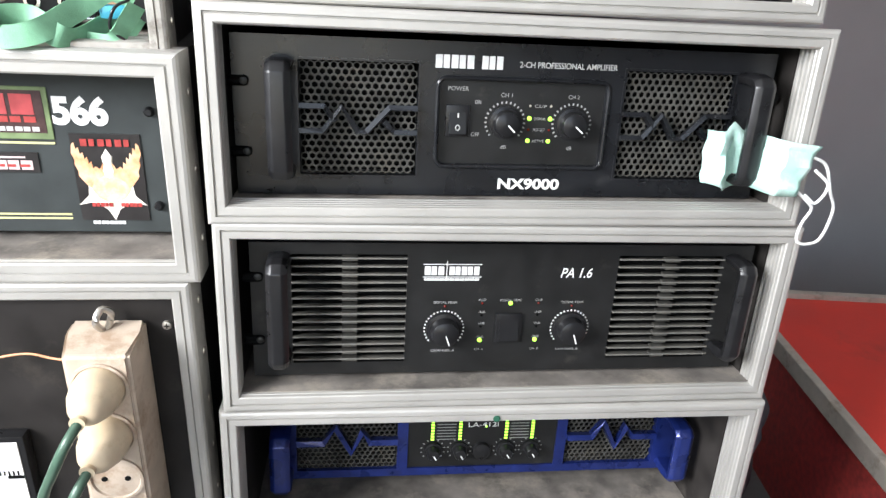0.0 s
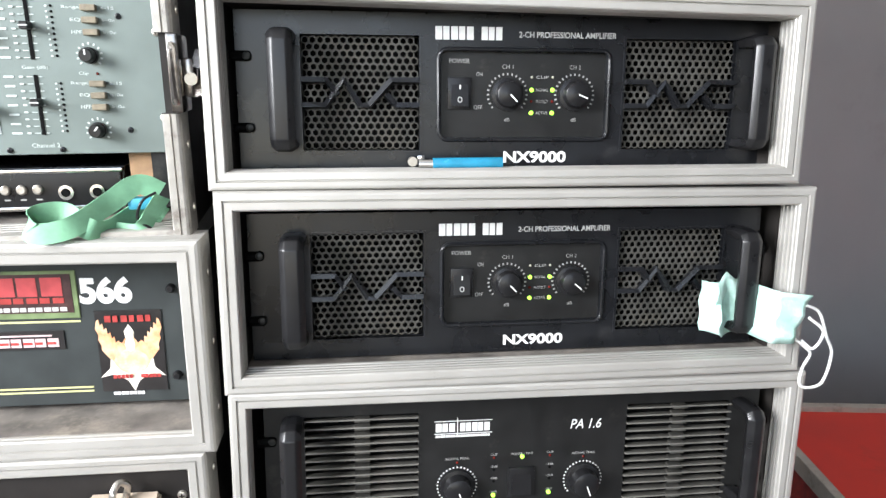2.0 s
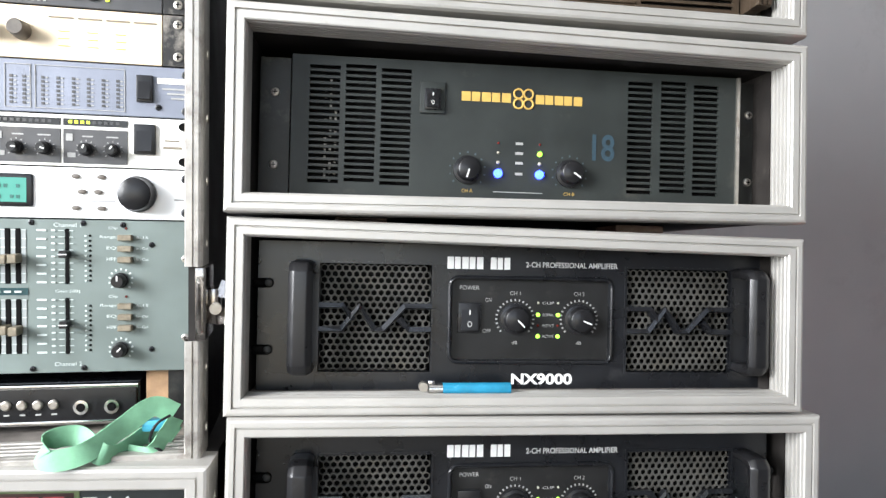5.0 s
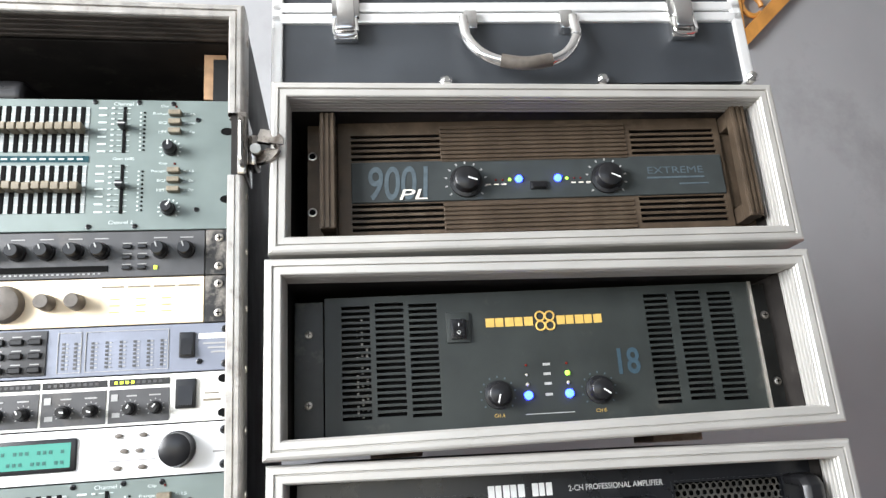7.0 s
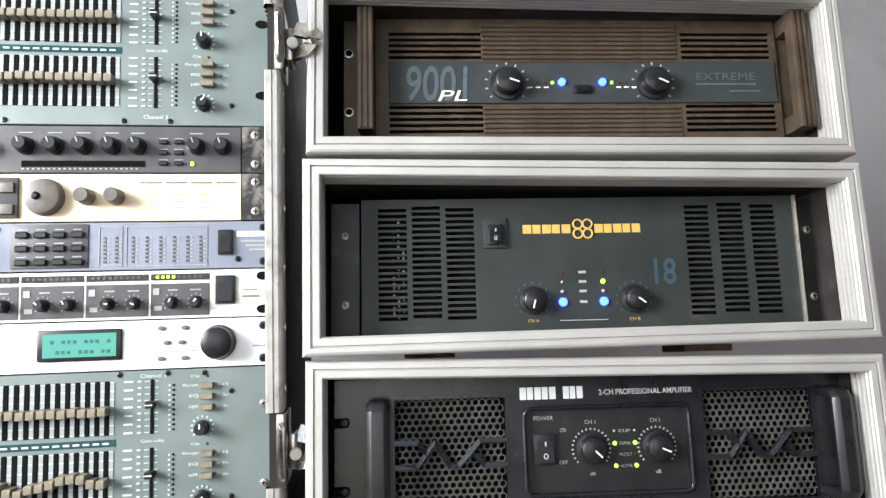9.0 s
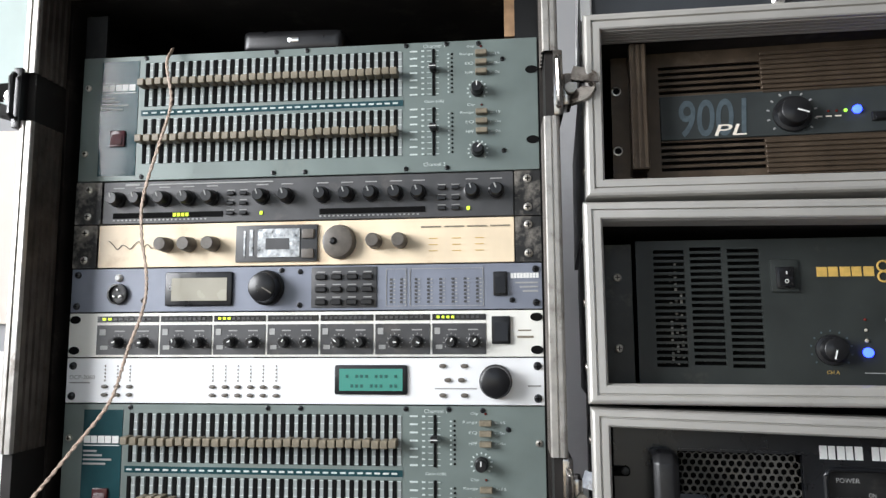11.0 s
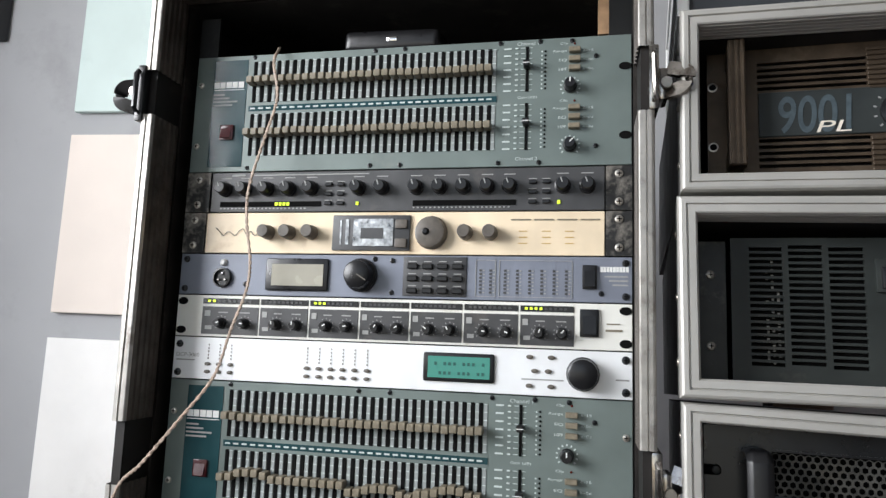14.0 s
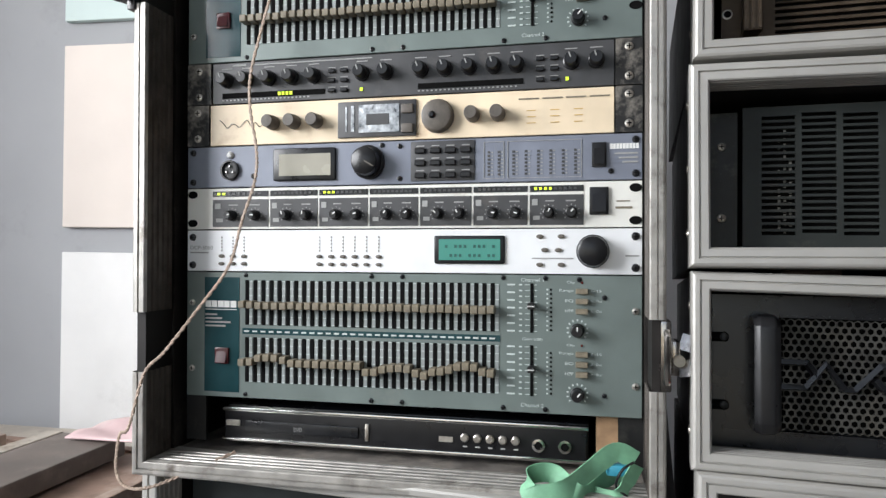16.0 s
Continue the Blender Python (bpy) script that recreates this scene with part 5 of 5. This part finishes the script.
part("display", box((X(322), X(362), -0.0042, -0.0030, 0.0160, 0.0270)), "comp", d, smooth=False)
bars("meter_light", [(X(284), X(287), 0.010, 0.035), (X(294), X(300), 0.010, 0.036)], "foil", d, -0.0032)
for z in (0.0115, 0.031):
    part("button", box((X(384), X(405), -0.0055, -0.002, z - 0.0045, z + 0.0045), bevel=0.001), "grey_plastic", d)
k = knob(d, X(448), 0.0225, 0.0165, 0.010, "grey_plastic", 0, None, skirt=1.03, name="jog_wheel")
led(d, X(441), 0.0225, 0.0038, "plastic", -0.009, "finger_dimple")
bars("lettering_bar", [(X(592 + 42 * i), X(628 + 42 * i), 0.0350, 0.0364) for i in range(4)], "khaki", d)
bars("lettering_bar", [(X(606 + 42 * i), X(622 + 42 * i), 0.024 - 0.006 * j, 0.0247 - 0.006 * j) for i in range(3) for j in range(3)], "gold", d)
part("script_mark", sweep(spline([(X(58 + 7 * i), -0.0008, 0.0215 + 0.0026 * math.sin(i * 2.3) + (0.006 if i in (0, 7) else 0)) for i in range(15)], 5), 0.00035, 5), "grey_plastic", d)

# charcoal dual compressor
d = unit("dual_compressor", 7 * U, U, "comp", "charcoal dual compressor with two rows of black knobs", "compressor", 44, 762)
for a, b in ((0, 42), (764, 812)):
    part("mounting_ear", box((X(a), X(b), -0.001, 0.004, 0.0006, U - 0.0006)), "chips", d, "chipped black mounting ear", smooth=False)
    for z in (0.0085, 0.036):
        screw(d, X((a + b) / 2), z, 0.0045)
for x in (70, 106, 146, 186, 226, 312, 355, 417, 460, 503, 547, 588, 685, 730):
    knob(d, X(x), 0.0250, 0.0066, 0.015, "plastic", -20, "grey_print", skirt=1.2)
    bars("lettering_bar", [(X(x) - 0.006, X(x) + 0.006, 0.0368, 0.0378)], "grey_print", d)
for x in (258, 280, 630, 655):
    for z in (0.009, 0.019, 0.029):
        part("button", box((X(x) - 0.004, X(x) + 0.004, -0.003, 0, z - 0.0018, z + 0.0018), bevel=0.0006, seg=1), "plastic", d)
        bars("lettering_bar", [(X(x) - 0.004, X(x) + 0.004, z + 0.003, z + 0.0038)], "grey_print", d)
for a, b in ((62, 245), (412, 600)):
    part("meter_window", box((X(a), X(b), -0.0008, 0.0002, 0.0060, 0.0115)), "dark", d, smooth=False)
    bars("lettering_bar", [(X(a) + 0.0045 * k, X(a) + 0.0045 * k + 0.002, 0.0035, 0.0048) for k in range(23)], "grey_print", d)
for x in (164, 171, 178, 185, 311, 678):
    bars("meter_light", [(X(x) - 0.0015, X(x) + 0.0015, 0.0070, 0.0105)], "led_yellow", d, -0.0012)
bars("lettering_bar", [(X(80), X(104), 0.0395, 0.0415), (X(120), X(330), 0.0398, 0.0410)], "grey_print", d)

# disc player on the rack floor
dv = thing("disc_player", rk(-0.4480, 0.020, -0.052) @ Matrix.Diagonal((1.045, 1, 1.05, 1)), "slim black disc player resting on the rack floor", "disc player")
part("body", box((0, 0.381, 0.004, 0.20, 0.001, 0.037), bevel=0.002), "black", dv)
part("front_panel", box((0.002, 0.379, -0.003, 0.004, 0.0045, 0.0335), bevel=0.001), "plastic", dv)
for z in (0.0035, 0.0345):
    part("bright_trim", box((0, 0.381, -0.0045, 0.002, z - 0.0018, z + 0.0018), bevel=0.0008), "chrome", dv)
part("disc_tray", box((0.026, 0.152, -0.0048, -0.002, 0.0120, 0.0235), bevel=0.0015), "black", dv)
letters("lettering", "DVD", 0.082, 0.091, 0.0155, 0.0195, "grey_print", dv, -0.0054)
part("power_button", box((0.004, 0.020, -0.0048, -0.002, 0.0175, 0.0235), bevel=0.001), "steel", dv)
part("tray_button", box((0.159, 0.163, -0.0048, -0.002, 0.010, 0.027), bevel=0.001), "steel", dv)
part("usb_port", box((0.236, 0.250, -0.0042, -0.002, 0.0145, 0.0195)), "steel", dv, smooth=False)
for i in range(5):
    part("button", lathe(bmesh.new(), [(0.0042, -0.002), (0.0042, -0.005), (0.003, -0.006)], 0.262 + 0.0125 * i, 0.0195, 12), "steel", dv)
    bars("lettering_bar", [(0.260 + 0.0125 * i, 0.2645 + 0.0125 * i, 0.0105, 0.0118)], "grey_print", dv, -0.0036)
for x in (0.334, 0.359):
    part("microphone_jack", lathe(bmesh.new(), [(0.0062, -0.002), (0.0062, -0.005), (0.0038, -0.0052), (0.0034, -0.002)], x, 0.0165, 16), "chrome", dv)
    part("jack_hole", lathe(bmesh.new(), [(0.0033, -0.003), (0.003, -0.0056)], x, 0.0165, 12), "dark", dv)

# charger box lying on the upper equaliser
ph = thing("charger_box", rk(-0.312, 0.010, 11 * U - 0.001) @ pose(0, 0, 0, 3, 3, -4), "black plastic charger box lying on top of the equaliser", "charger")
part("shell", box((0.0, 0.112, 0.0, 0.12, 0.003, 0.027), bevel=0.009, seg=4), "plastic", ph)
part("charging_port", box((0.052, 0.064, -0.0008, 0.002, 0.0130, 0.0185), bevel=0.0012), "chrome", ph, "bright metal port")

# ribbon and blue tag on the rack's lower edge
gr = thing("ribbon", rk(0, -0.004, -0.0225) @ Matrix.Diagonal((0.86, 1, 0.74, 1)), "crumpled green ribbon with a blue tag on the rack floor", "ribbon")
part("band", sweep(spline([(-0.010, -0.030, -0.008), (-0.030, -0.034, 0.002), (-0.055, -0.045, -0.016), (-0.085, -0.062, -0.036), (-0.115, -0.064, -0.040), (-0.118, -0.052, -0.026), (-0.095, -0.044, -0.024), (-0.070, -0.056, -0.040), (-0.056, -0.040, -0.044), (-0.030, -0.020, -0.030), (-0.012, -0.018, -0.040)], 7), 0.003, flat=(0.011, 0.0007)), "ribbon", gr)
part("band", sweep(spline([(-0.008, -0.034, -0.012), (-0.018, -0.040, -0.030), (-0.030, -0.046, -0.046), (-0.052, -0.040, -0.046)], 7), 0.003, flat=(0.008, 0.0007)), "ribbon", gr)
part("blue_tag", box((-0.040, -0.016, -0.038, -0.026, -0.026, -0.012), bevel=0.004), "bluebit", gr)
part("cord", sweep(spline([(-0.012, -0.040, -0.006), (-0.024, -0.046, -0.014), (-0.030, -0.044, -0.034), (-0.018, -0.044, -0.046)], 6), 0.0015), "plastic", gr)

# twisted wire hanging across the rack
wr = thing("hanging_wire", rk(0, 0, 0), "thin twisted brown wire hanging across the rack fronts", "wire")
line = [(-0.380, -0.006, 0.492), (-0.378, -0.020, 0.470), (-0.369, -0.025, 0.428), (-0.377, -0.030, 0.385), (-0.3905, -0.030, 0.336), (-0.3915, -0.030, 0.300), (-0.384, -0.030, 0.255), (-0.386, -0.030, 0.225), (-0.3985, -0.033, 0.185), (-0.409, -0.040, 0.140), (-0.440, -0.046, 0.097), (-0.472, -0.054, 0.055), (-0.4915, -0.060, 0.0326), (-0.504, -0.066, -0.019), (-0.513, -0.068, -0.027), (-0.515, -0.070, -0.060), (-0.503, -0.072, -0.075), (-0.480, -0.068, -0.076), (-0.450, -0.050, -0.066), (-0.412, -0.020, -0.0505)]
pts = spline(line, 22)
for ph_ in (0.0, math.pi):
    part("strand", sweep([(p.x + 0.0009 * math.cos(i * 0.9 + ph_), p.y, p.z + 0.0009 * math.sin(i * 0.9 + ph_)) for i, p in enumerate(pts)], 0.0011, 6), "wire", wr)

# ---- left stack: the case with stickers ----
c566 = flight_case("flight_case", pose(-0.784, 0.0, 0.822), 0.531, 0.188, 0.46, "open flight case with a stickered dark panel", 0.017, 0.04, "left stack", sill=True)
pn = thing("stickered_panel", pose(-0.784, 0.050, 0.822), "dark grey amplifier front covered with stickers", "amplifier")
part("front_panel", box((0.022, 0.509, 0, 0.006, 0.024, 0.165), bevel=0.001), "slate", pn, smooth=False)
part("body", box((0.04, 0.49, 0.007, 0.36, 0.026, 0.160)), "black_matte", pn, smooth=False)


def flat_poly(points, y):
    bm = bmesh.new()
    bm.faces.new([bm.verts.new((x + 0.784, y, z - 0.822)) for x, z in points])
    return bm


letters("lettering", "566", 0.4150, 0.4595, 0.1205, 0.1455, "white", pn, heavy=0.05)
stk = part("bird_sticker", box((0.4255, 0.4825, -0.0012, 0, 0.036, 0.114)), "sticker_black", pn, "black sticker with an orange winged shape", smooth=False)
cx, cz = -0.3305, 0.897
feather = [(0.000, 0.014), (0.004, 0.013), (0.007, 0.008)] + [q for k in range(6) for q in ((0.010 + 0.0030 * k, 0.010 + 0.0042 * k + 0.0006), (0.0122 + 0.0030 * k, 0.0085 + 0.0042 * k))] + [(0.0285, 0.022), (0.0262, 0.016), (0.0270, 0.012), (0.0245, 0.006), (0.0250, 0.002), (0.0215, -0.003), (0.0185, -0.007), (0.0150, -0.010), (0.008, -0.013), (0, -0.014)]
both = lambda pts: [(cx + a, cz + b) for a, b in pts] + [(cx - a, cz + b) for a, b in pts[-2:0:-1]]
part("star_shape", flat_poly(both([(0, 0.026), (0.0045, 0.019), (0.0035, 0.012), (0.018, -0.004), (0.0195, -0.016), (0.0285, -0.025), (0.018, -0.0225), (0.010, -0.0255), (0.005, -0.029), (0, -0.039)]), -0.0014), "sticker_pale", stk, smooth=False)
part("wing_shape", flat_poly(both(feather), -0.0016), "sticker_orange", stk, smooth=False)
part("body_shape", flat_poly(both([(0, 0.006), (0.006, 0.001), (0.013, -0.003), (0.016, -0.010), (0.011, -0.018), (0.004, -0.022), (0, -0.023)]), -0.0018), "sticker_flame", stk, smooth=False)
part("head_shape", flat_poly(both([(0, 0.024), (0.0035, 0.019), (0.0028, 0.013), (0.0045, 0.007), (0.003, 0.002), (0, 0.0)]), -0.0020), "sticker_pale", stk, smooth=False)
bars("lettering_bar", word(0.434, 0.476, 0.1035, 0.1095, 6, 0.5) + word(0.4360, 0.4535, 0.0490, 0.0525, 5) + word(0.460, 0.478, 0.0490, 0.0525, 5), "sticker_red", stk, -0.0012 - 0.0010)
stk = part("club_sticker", box((0.300, 0.414, -0.0012, 0, 0.108, 0.152), bevel=0.0005, seg=1), "sticker_green", pn, "dark sticker with a red and olive border", smooth=False)
bars("sticker_field", [(0.300, 0.4095, 0.1135, 0.1490)], "sticker_maroon", stk, -0.0016)
bars("lettering_bar", word(0.306, 0.404, 0.129, 0.146, 5, 0.22), "sticker_scarlet", stk, -0.0020)
bars("lettering_bar", word(0.306, 0.404, 0.1225, 0.1275, 9, 0.3), "sticker_red", stk, -0.0020)
bars("lettering_bar", word(0.318, 0.405, 0.1150, 0.1188, 13, 0.3), "pale_print", stk, -0.0020)
bars("border_line", [(0.300, 0.4135, 0.1040, 0.1058)], "yellow_line", pn, -0.0008)
stk = part("name_sticker", box((0.318, 0.398, -0.0012, 0, 0.0790, 0.0965)), "sticker_black", pn, smooth=False)
bars("lettering_bar", word(0.322, 0.394, 0.0815, 0.0895, 7, 0.2) + [(0.340, 0.388, 0.0915, 0.0930)], "pink", stk, -0.0016)
bars("letter_core", word(0.323, 0.393, 0.0840, 0.0862, 7, 0.45), "sticker_red", stk, -0.0020)
bars("yellow_line", [(0.05, 0.417, 0.0400, 0.0416), (0.05, 0.417, 0.0362, 0.0378)], "yellow_line", pn)
bars("lettering_bar", word(0.434, 0.462, 0.0320, 0.0350, 8), "white", pn, -0.0008)
for x, z in ((0.493, 0.134), (0.492, 0.050)):
    part("panel_bolt", lathe(bmesh.new(), [(0.0042, 0), (0.0042, -0.003), (0.0025, -0.005)], x, z, 14), "plastic", pn)

# ---- left stack: the case with the power strip ----
flight_case("flight_case", pose(-0.792, 0.0, 0.495), 0.530, 0.324, 0.46, "flight case closed by a black board with sockets", 0.015, 0.004, "left stack")
bd = thing("power_board", pose(-0.792, 0.006, 0.495), "black board with meter and screws closing a case", "board")
part("board", box((0.016, 0.514, 0, 0.012, 0.016, 0.308)), "ply", bd, smooth=False)
for x, z in ((0.507, 0.280), (0.507, 0.05), (0.03, 0.28)):
    screw(bd, x, z, 0.0045)
mt = part("meter_frame", box((0.285, 0.372, -0.014, 0, 0.085, 0.172), bevel=0.003), "plastic", bd, "black framed panel meter")
part("meter_dial", box((0.290, 0.366, -0.0150, -0.012, 0.091, 0.166)), "board_white", mt, "white meter dial", smooth=False)
bars("meter_mark", [(0.352, 0.366, 0.125, 0.1285)] + [(0.345 + 0.004 * k, 0.3462 + 0.004 * k, 0.129, 0.134) for k in range(5)], "dark", mt, -0.0156)

ps = thing("power_strip", pose(-0.333, 0.006, 0.5665), "grubby cream extension socket strip screwed to a black board", "power strip")
bm = bmesh.new()
prof = [(-0.030, 0.0), (-0.030, -0.018), (-0.0245, -0.047), (0.0280, -0.047), (0.031, -0.018), (0.031, 0.0)]
r0 = [bm.verts.new((x, y, 0)) for x, y in prof]
r1 = [bm.verts.new((x, y, 0.206 if y < -0.03 else 0.215)) for x, y in prof]
for i in range(6):
    bm.faces.new((r0[i], r0[(i + 1) % 6], r1[(i + 1) % 6], r1[i]))
bm.faces.new(r0)
bm.faces.new(r1)
bmesh.ops.bevel(bm, geom=list(bm.edges), offset=0.003, segments=3, affect="EDGES")
part("housing", bm, "socket", ps)
part("hanging_hook", sweep(spline([(0.0, -0.012, 0.208), (-0.004, -0.020, 0.222), (0.0, -0.014, 0.232), (0.006, -0.010, 0.226), (0.002, -0.012, 0.212)], 5), 0.003), "steel", ps)
for i, z in enumerate((0.176, 0.127, 0.078)):
    s = part("socket_well", lathe(bmesh.new(), [(0.0240, -0.0465), (0.0240, -0.0490), (0.0215, -0.0492), (0.0205, -0.0475)], 0.002, z, 24), "socket", ps)
    if i == 2:
        for x in (-0.008, 0.012):
            part("pin_hole", lathe(bmesh.new(), [(0.0028, -0.047), (0.0026, -0.0482)], x, z, 10), "dark", s)
        continue
    pl = thing("plug", pose(-0.331, -0.042, 0.5665 + z), "rounded ivory plug in the socket strip", "plug", "plugs")
    part("plug_body", lathe(bmesh.new(), [(0.0205, 0.0), (0.0205, -0.010), (0.0190, -0.020), (0.0140, -0.032), (0.0075, -0.037)], 0, 0, 24), "plug", pl)
    part("cord_collar", lathe(bmesh.new(), [(0.0062, -0.033), (0.0062, -0.041)], -0.004, -0.005, 14), "plug", pl)
    part("cord", sweep(spline([(-0.004, -0.038, -0.006), (-0.010, -0.052, -0.016), (-0.022, -0.055, -0.040), (-0.040, -0.046, -0.078), (-0.050, -0.040, -0.13), (-0.052, -0.038, -0.17)], 7), 0.0042, 10), "green_cable", pl)
ow = thing("orange_wire", pose(0, 0, 0), "thin orange wire running to the socket strip", "wire")
part("strand", sweep(spline([(-0.345, -0.024, 0.757), (-0.375, -0.014, 0.754), (-0.40, -0.010, 0.757), (-0.44, -0.008, 0.751), (-0.50, -0.006, 0.755)], 8), 0.0011), "orange_wire", ow)

# ---- old boxes beside the rack ----
ob_ = thing("wooden_crate", pose(-1.64, -0.20, 0, 0, 0, 4), "old brown wooden crate with pale edged lid", "crate")
part("body", box((0, 0.60, 0, 0.62, 0, 0.828), bevel=0.004), "old_wood", ob_, smooth=False)
part("lid", box((-0.008, 0.608, -0.008, 0.628, 0.828, 0.846), bevel=0.003), "old_wood", ob_, smooth=False)
for y0 in (-0.014, 0.614):
    part("lid_edge", box((-0.014, 0.614, y0, y0 + 0.022, 0.824, 0.851), bevel=0.002), "old_wood", ob_, smooth=False)
for x0 in (-0.014, 0.592):
    part("lid_edge", box((x0, x0 + 0.022, 0.008, 0.614, 0.824, 0.851), bevel=0.002), "old_wood", ob_, smooth=False)
bk = thing("box_file", pose(-1.64, -0.20, 0.852, 0, 0, 6), "dark cloth-covered box file with one pale edge", "box file")
part("cover", box((0.385, 0.515, 0.10, 0.565, 0.0, 0.034), bevel=0.003), "cover", bk, smooth=False)
part("pale_edge", box((0.352, 0.384, 0.10, 0.566, 0.0, 0.035), bevel=0.002), "trim", bk, smooth=False)
for k, (x0, y0, a) in enumerate(((0.02, 0.12, 9), (0.11, 0.14, 5), (0.20, 0.11, 7))):
    ln_ = thing("batten", pose(-1.64 + x0, -0.20 + y0, 0.852, 0, 0, a), "dull brown batten lying on the crate", "batten", "battens on the crate")
    part("timber", box((0, 0.075, 0, 0.46, 0, 0.020 + 0.004 * k), bevel=0.002), "old_wood", ln_, smooth=False)
cl = thing("pink_cloth", pose(-1.30, 0.33, 0.853, 0, 0, 8), "faded pink cloth draped over the crate's corner", "cloth")
bm = bmesh.new()
g = {}
for i in range(15):
    for j in range(11):
        u, v = i / 14, j / 10
        g[i, j] = bm.verts.new((0.04 + 0.22 * u, 0.02 + 0.11 * v, 0.038 + 0.050 * u * v + 0.005 * math.sin(u * 9 + v * 4) * math.sin(v * 6)))
for i in range(14):
    for j in range(10):
        bm.faces.new((g[i, j], g[i + 1, j], g[i + 1, j + 1], g[i, j + 1]))
sheet = part("fold", bm, "pink", cl)
sheet.modifiers.new("thickness", "SOLIDIFY").thickness = 0.003
tb = thing("plank_trestle", pose(-2.05, 0.56, 0, 0, 0, 8), "dark low trestle under a pile of planks", "trestle")
part("beam", box((0, 1.10, 0, 0.20, 0.60, 0.705), bevel=0.003), "old_wood", tb, smooth=False)
for x in (0.04, 1.0):
    part("leg", box((x, x + 0.05, 0.05, 0.15, 0, 0.60), bevel=0.003), "old_wood", tb, smooth=False)
for i in range(3):
    pk = thing("plank", pose(-2.03 + 0.02 * i, 0.57 + 0.006 * i, 0.7055 + 0.0205 * i, 0, 0, 8 - 0.5 * i), "pale wooden plank in a small pile under the boards", "plank", "planks in a pile")
    part("timber", box((0, 1.02, 0, 0.16, 0, 0.020), bevel=0.002), "trim", pk, smooth=False)
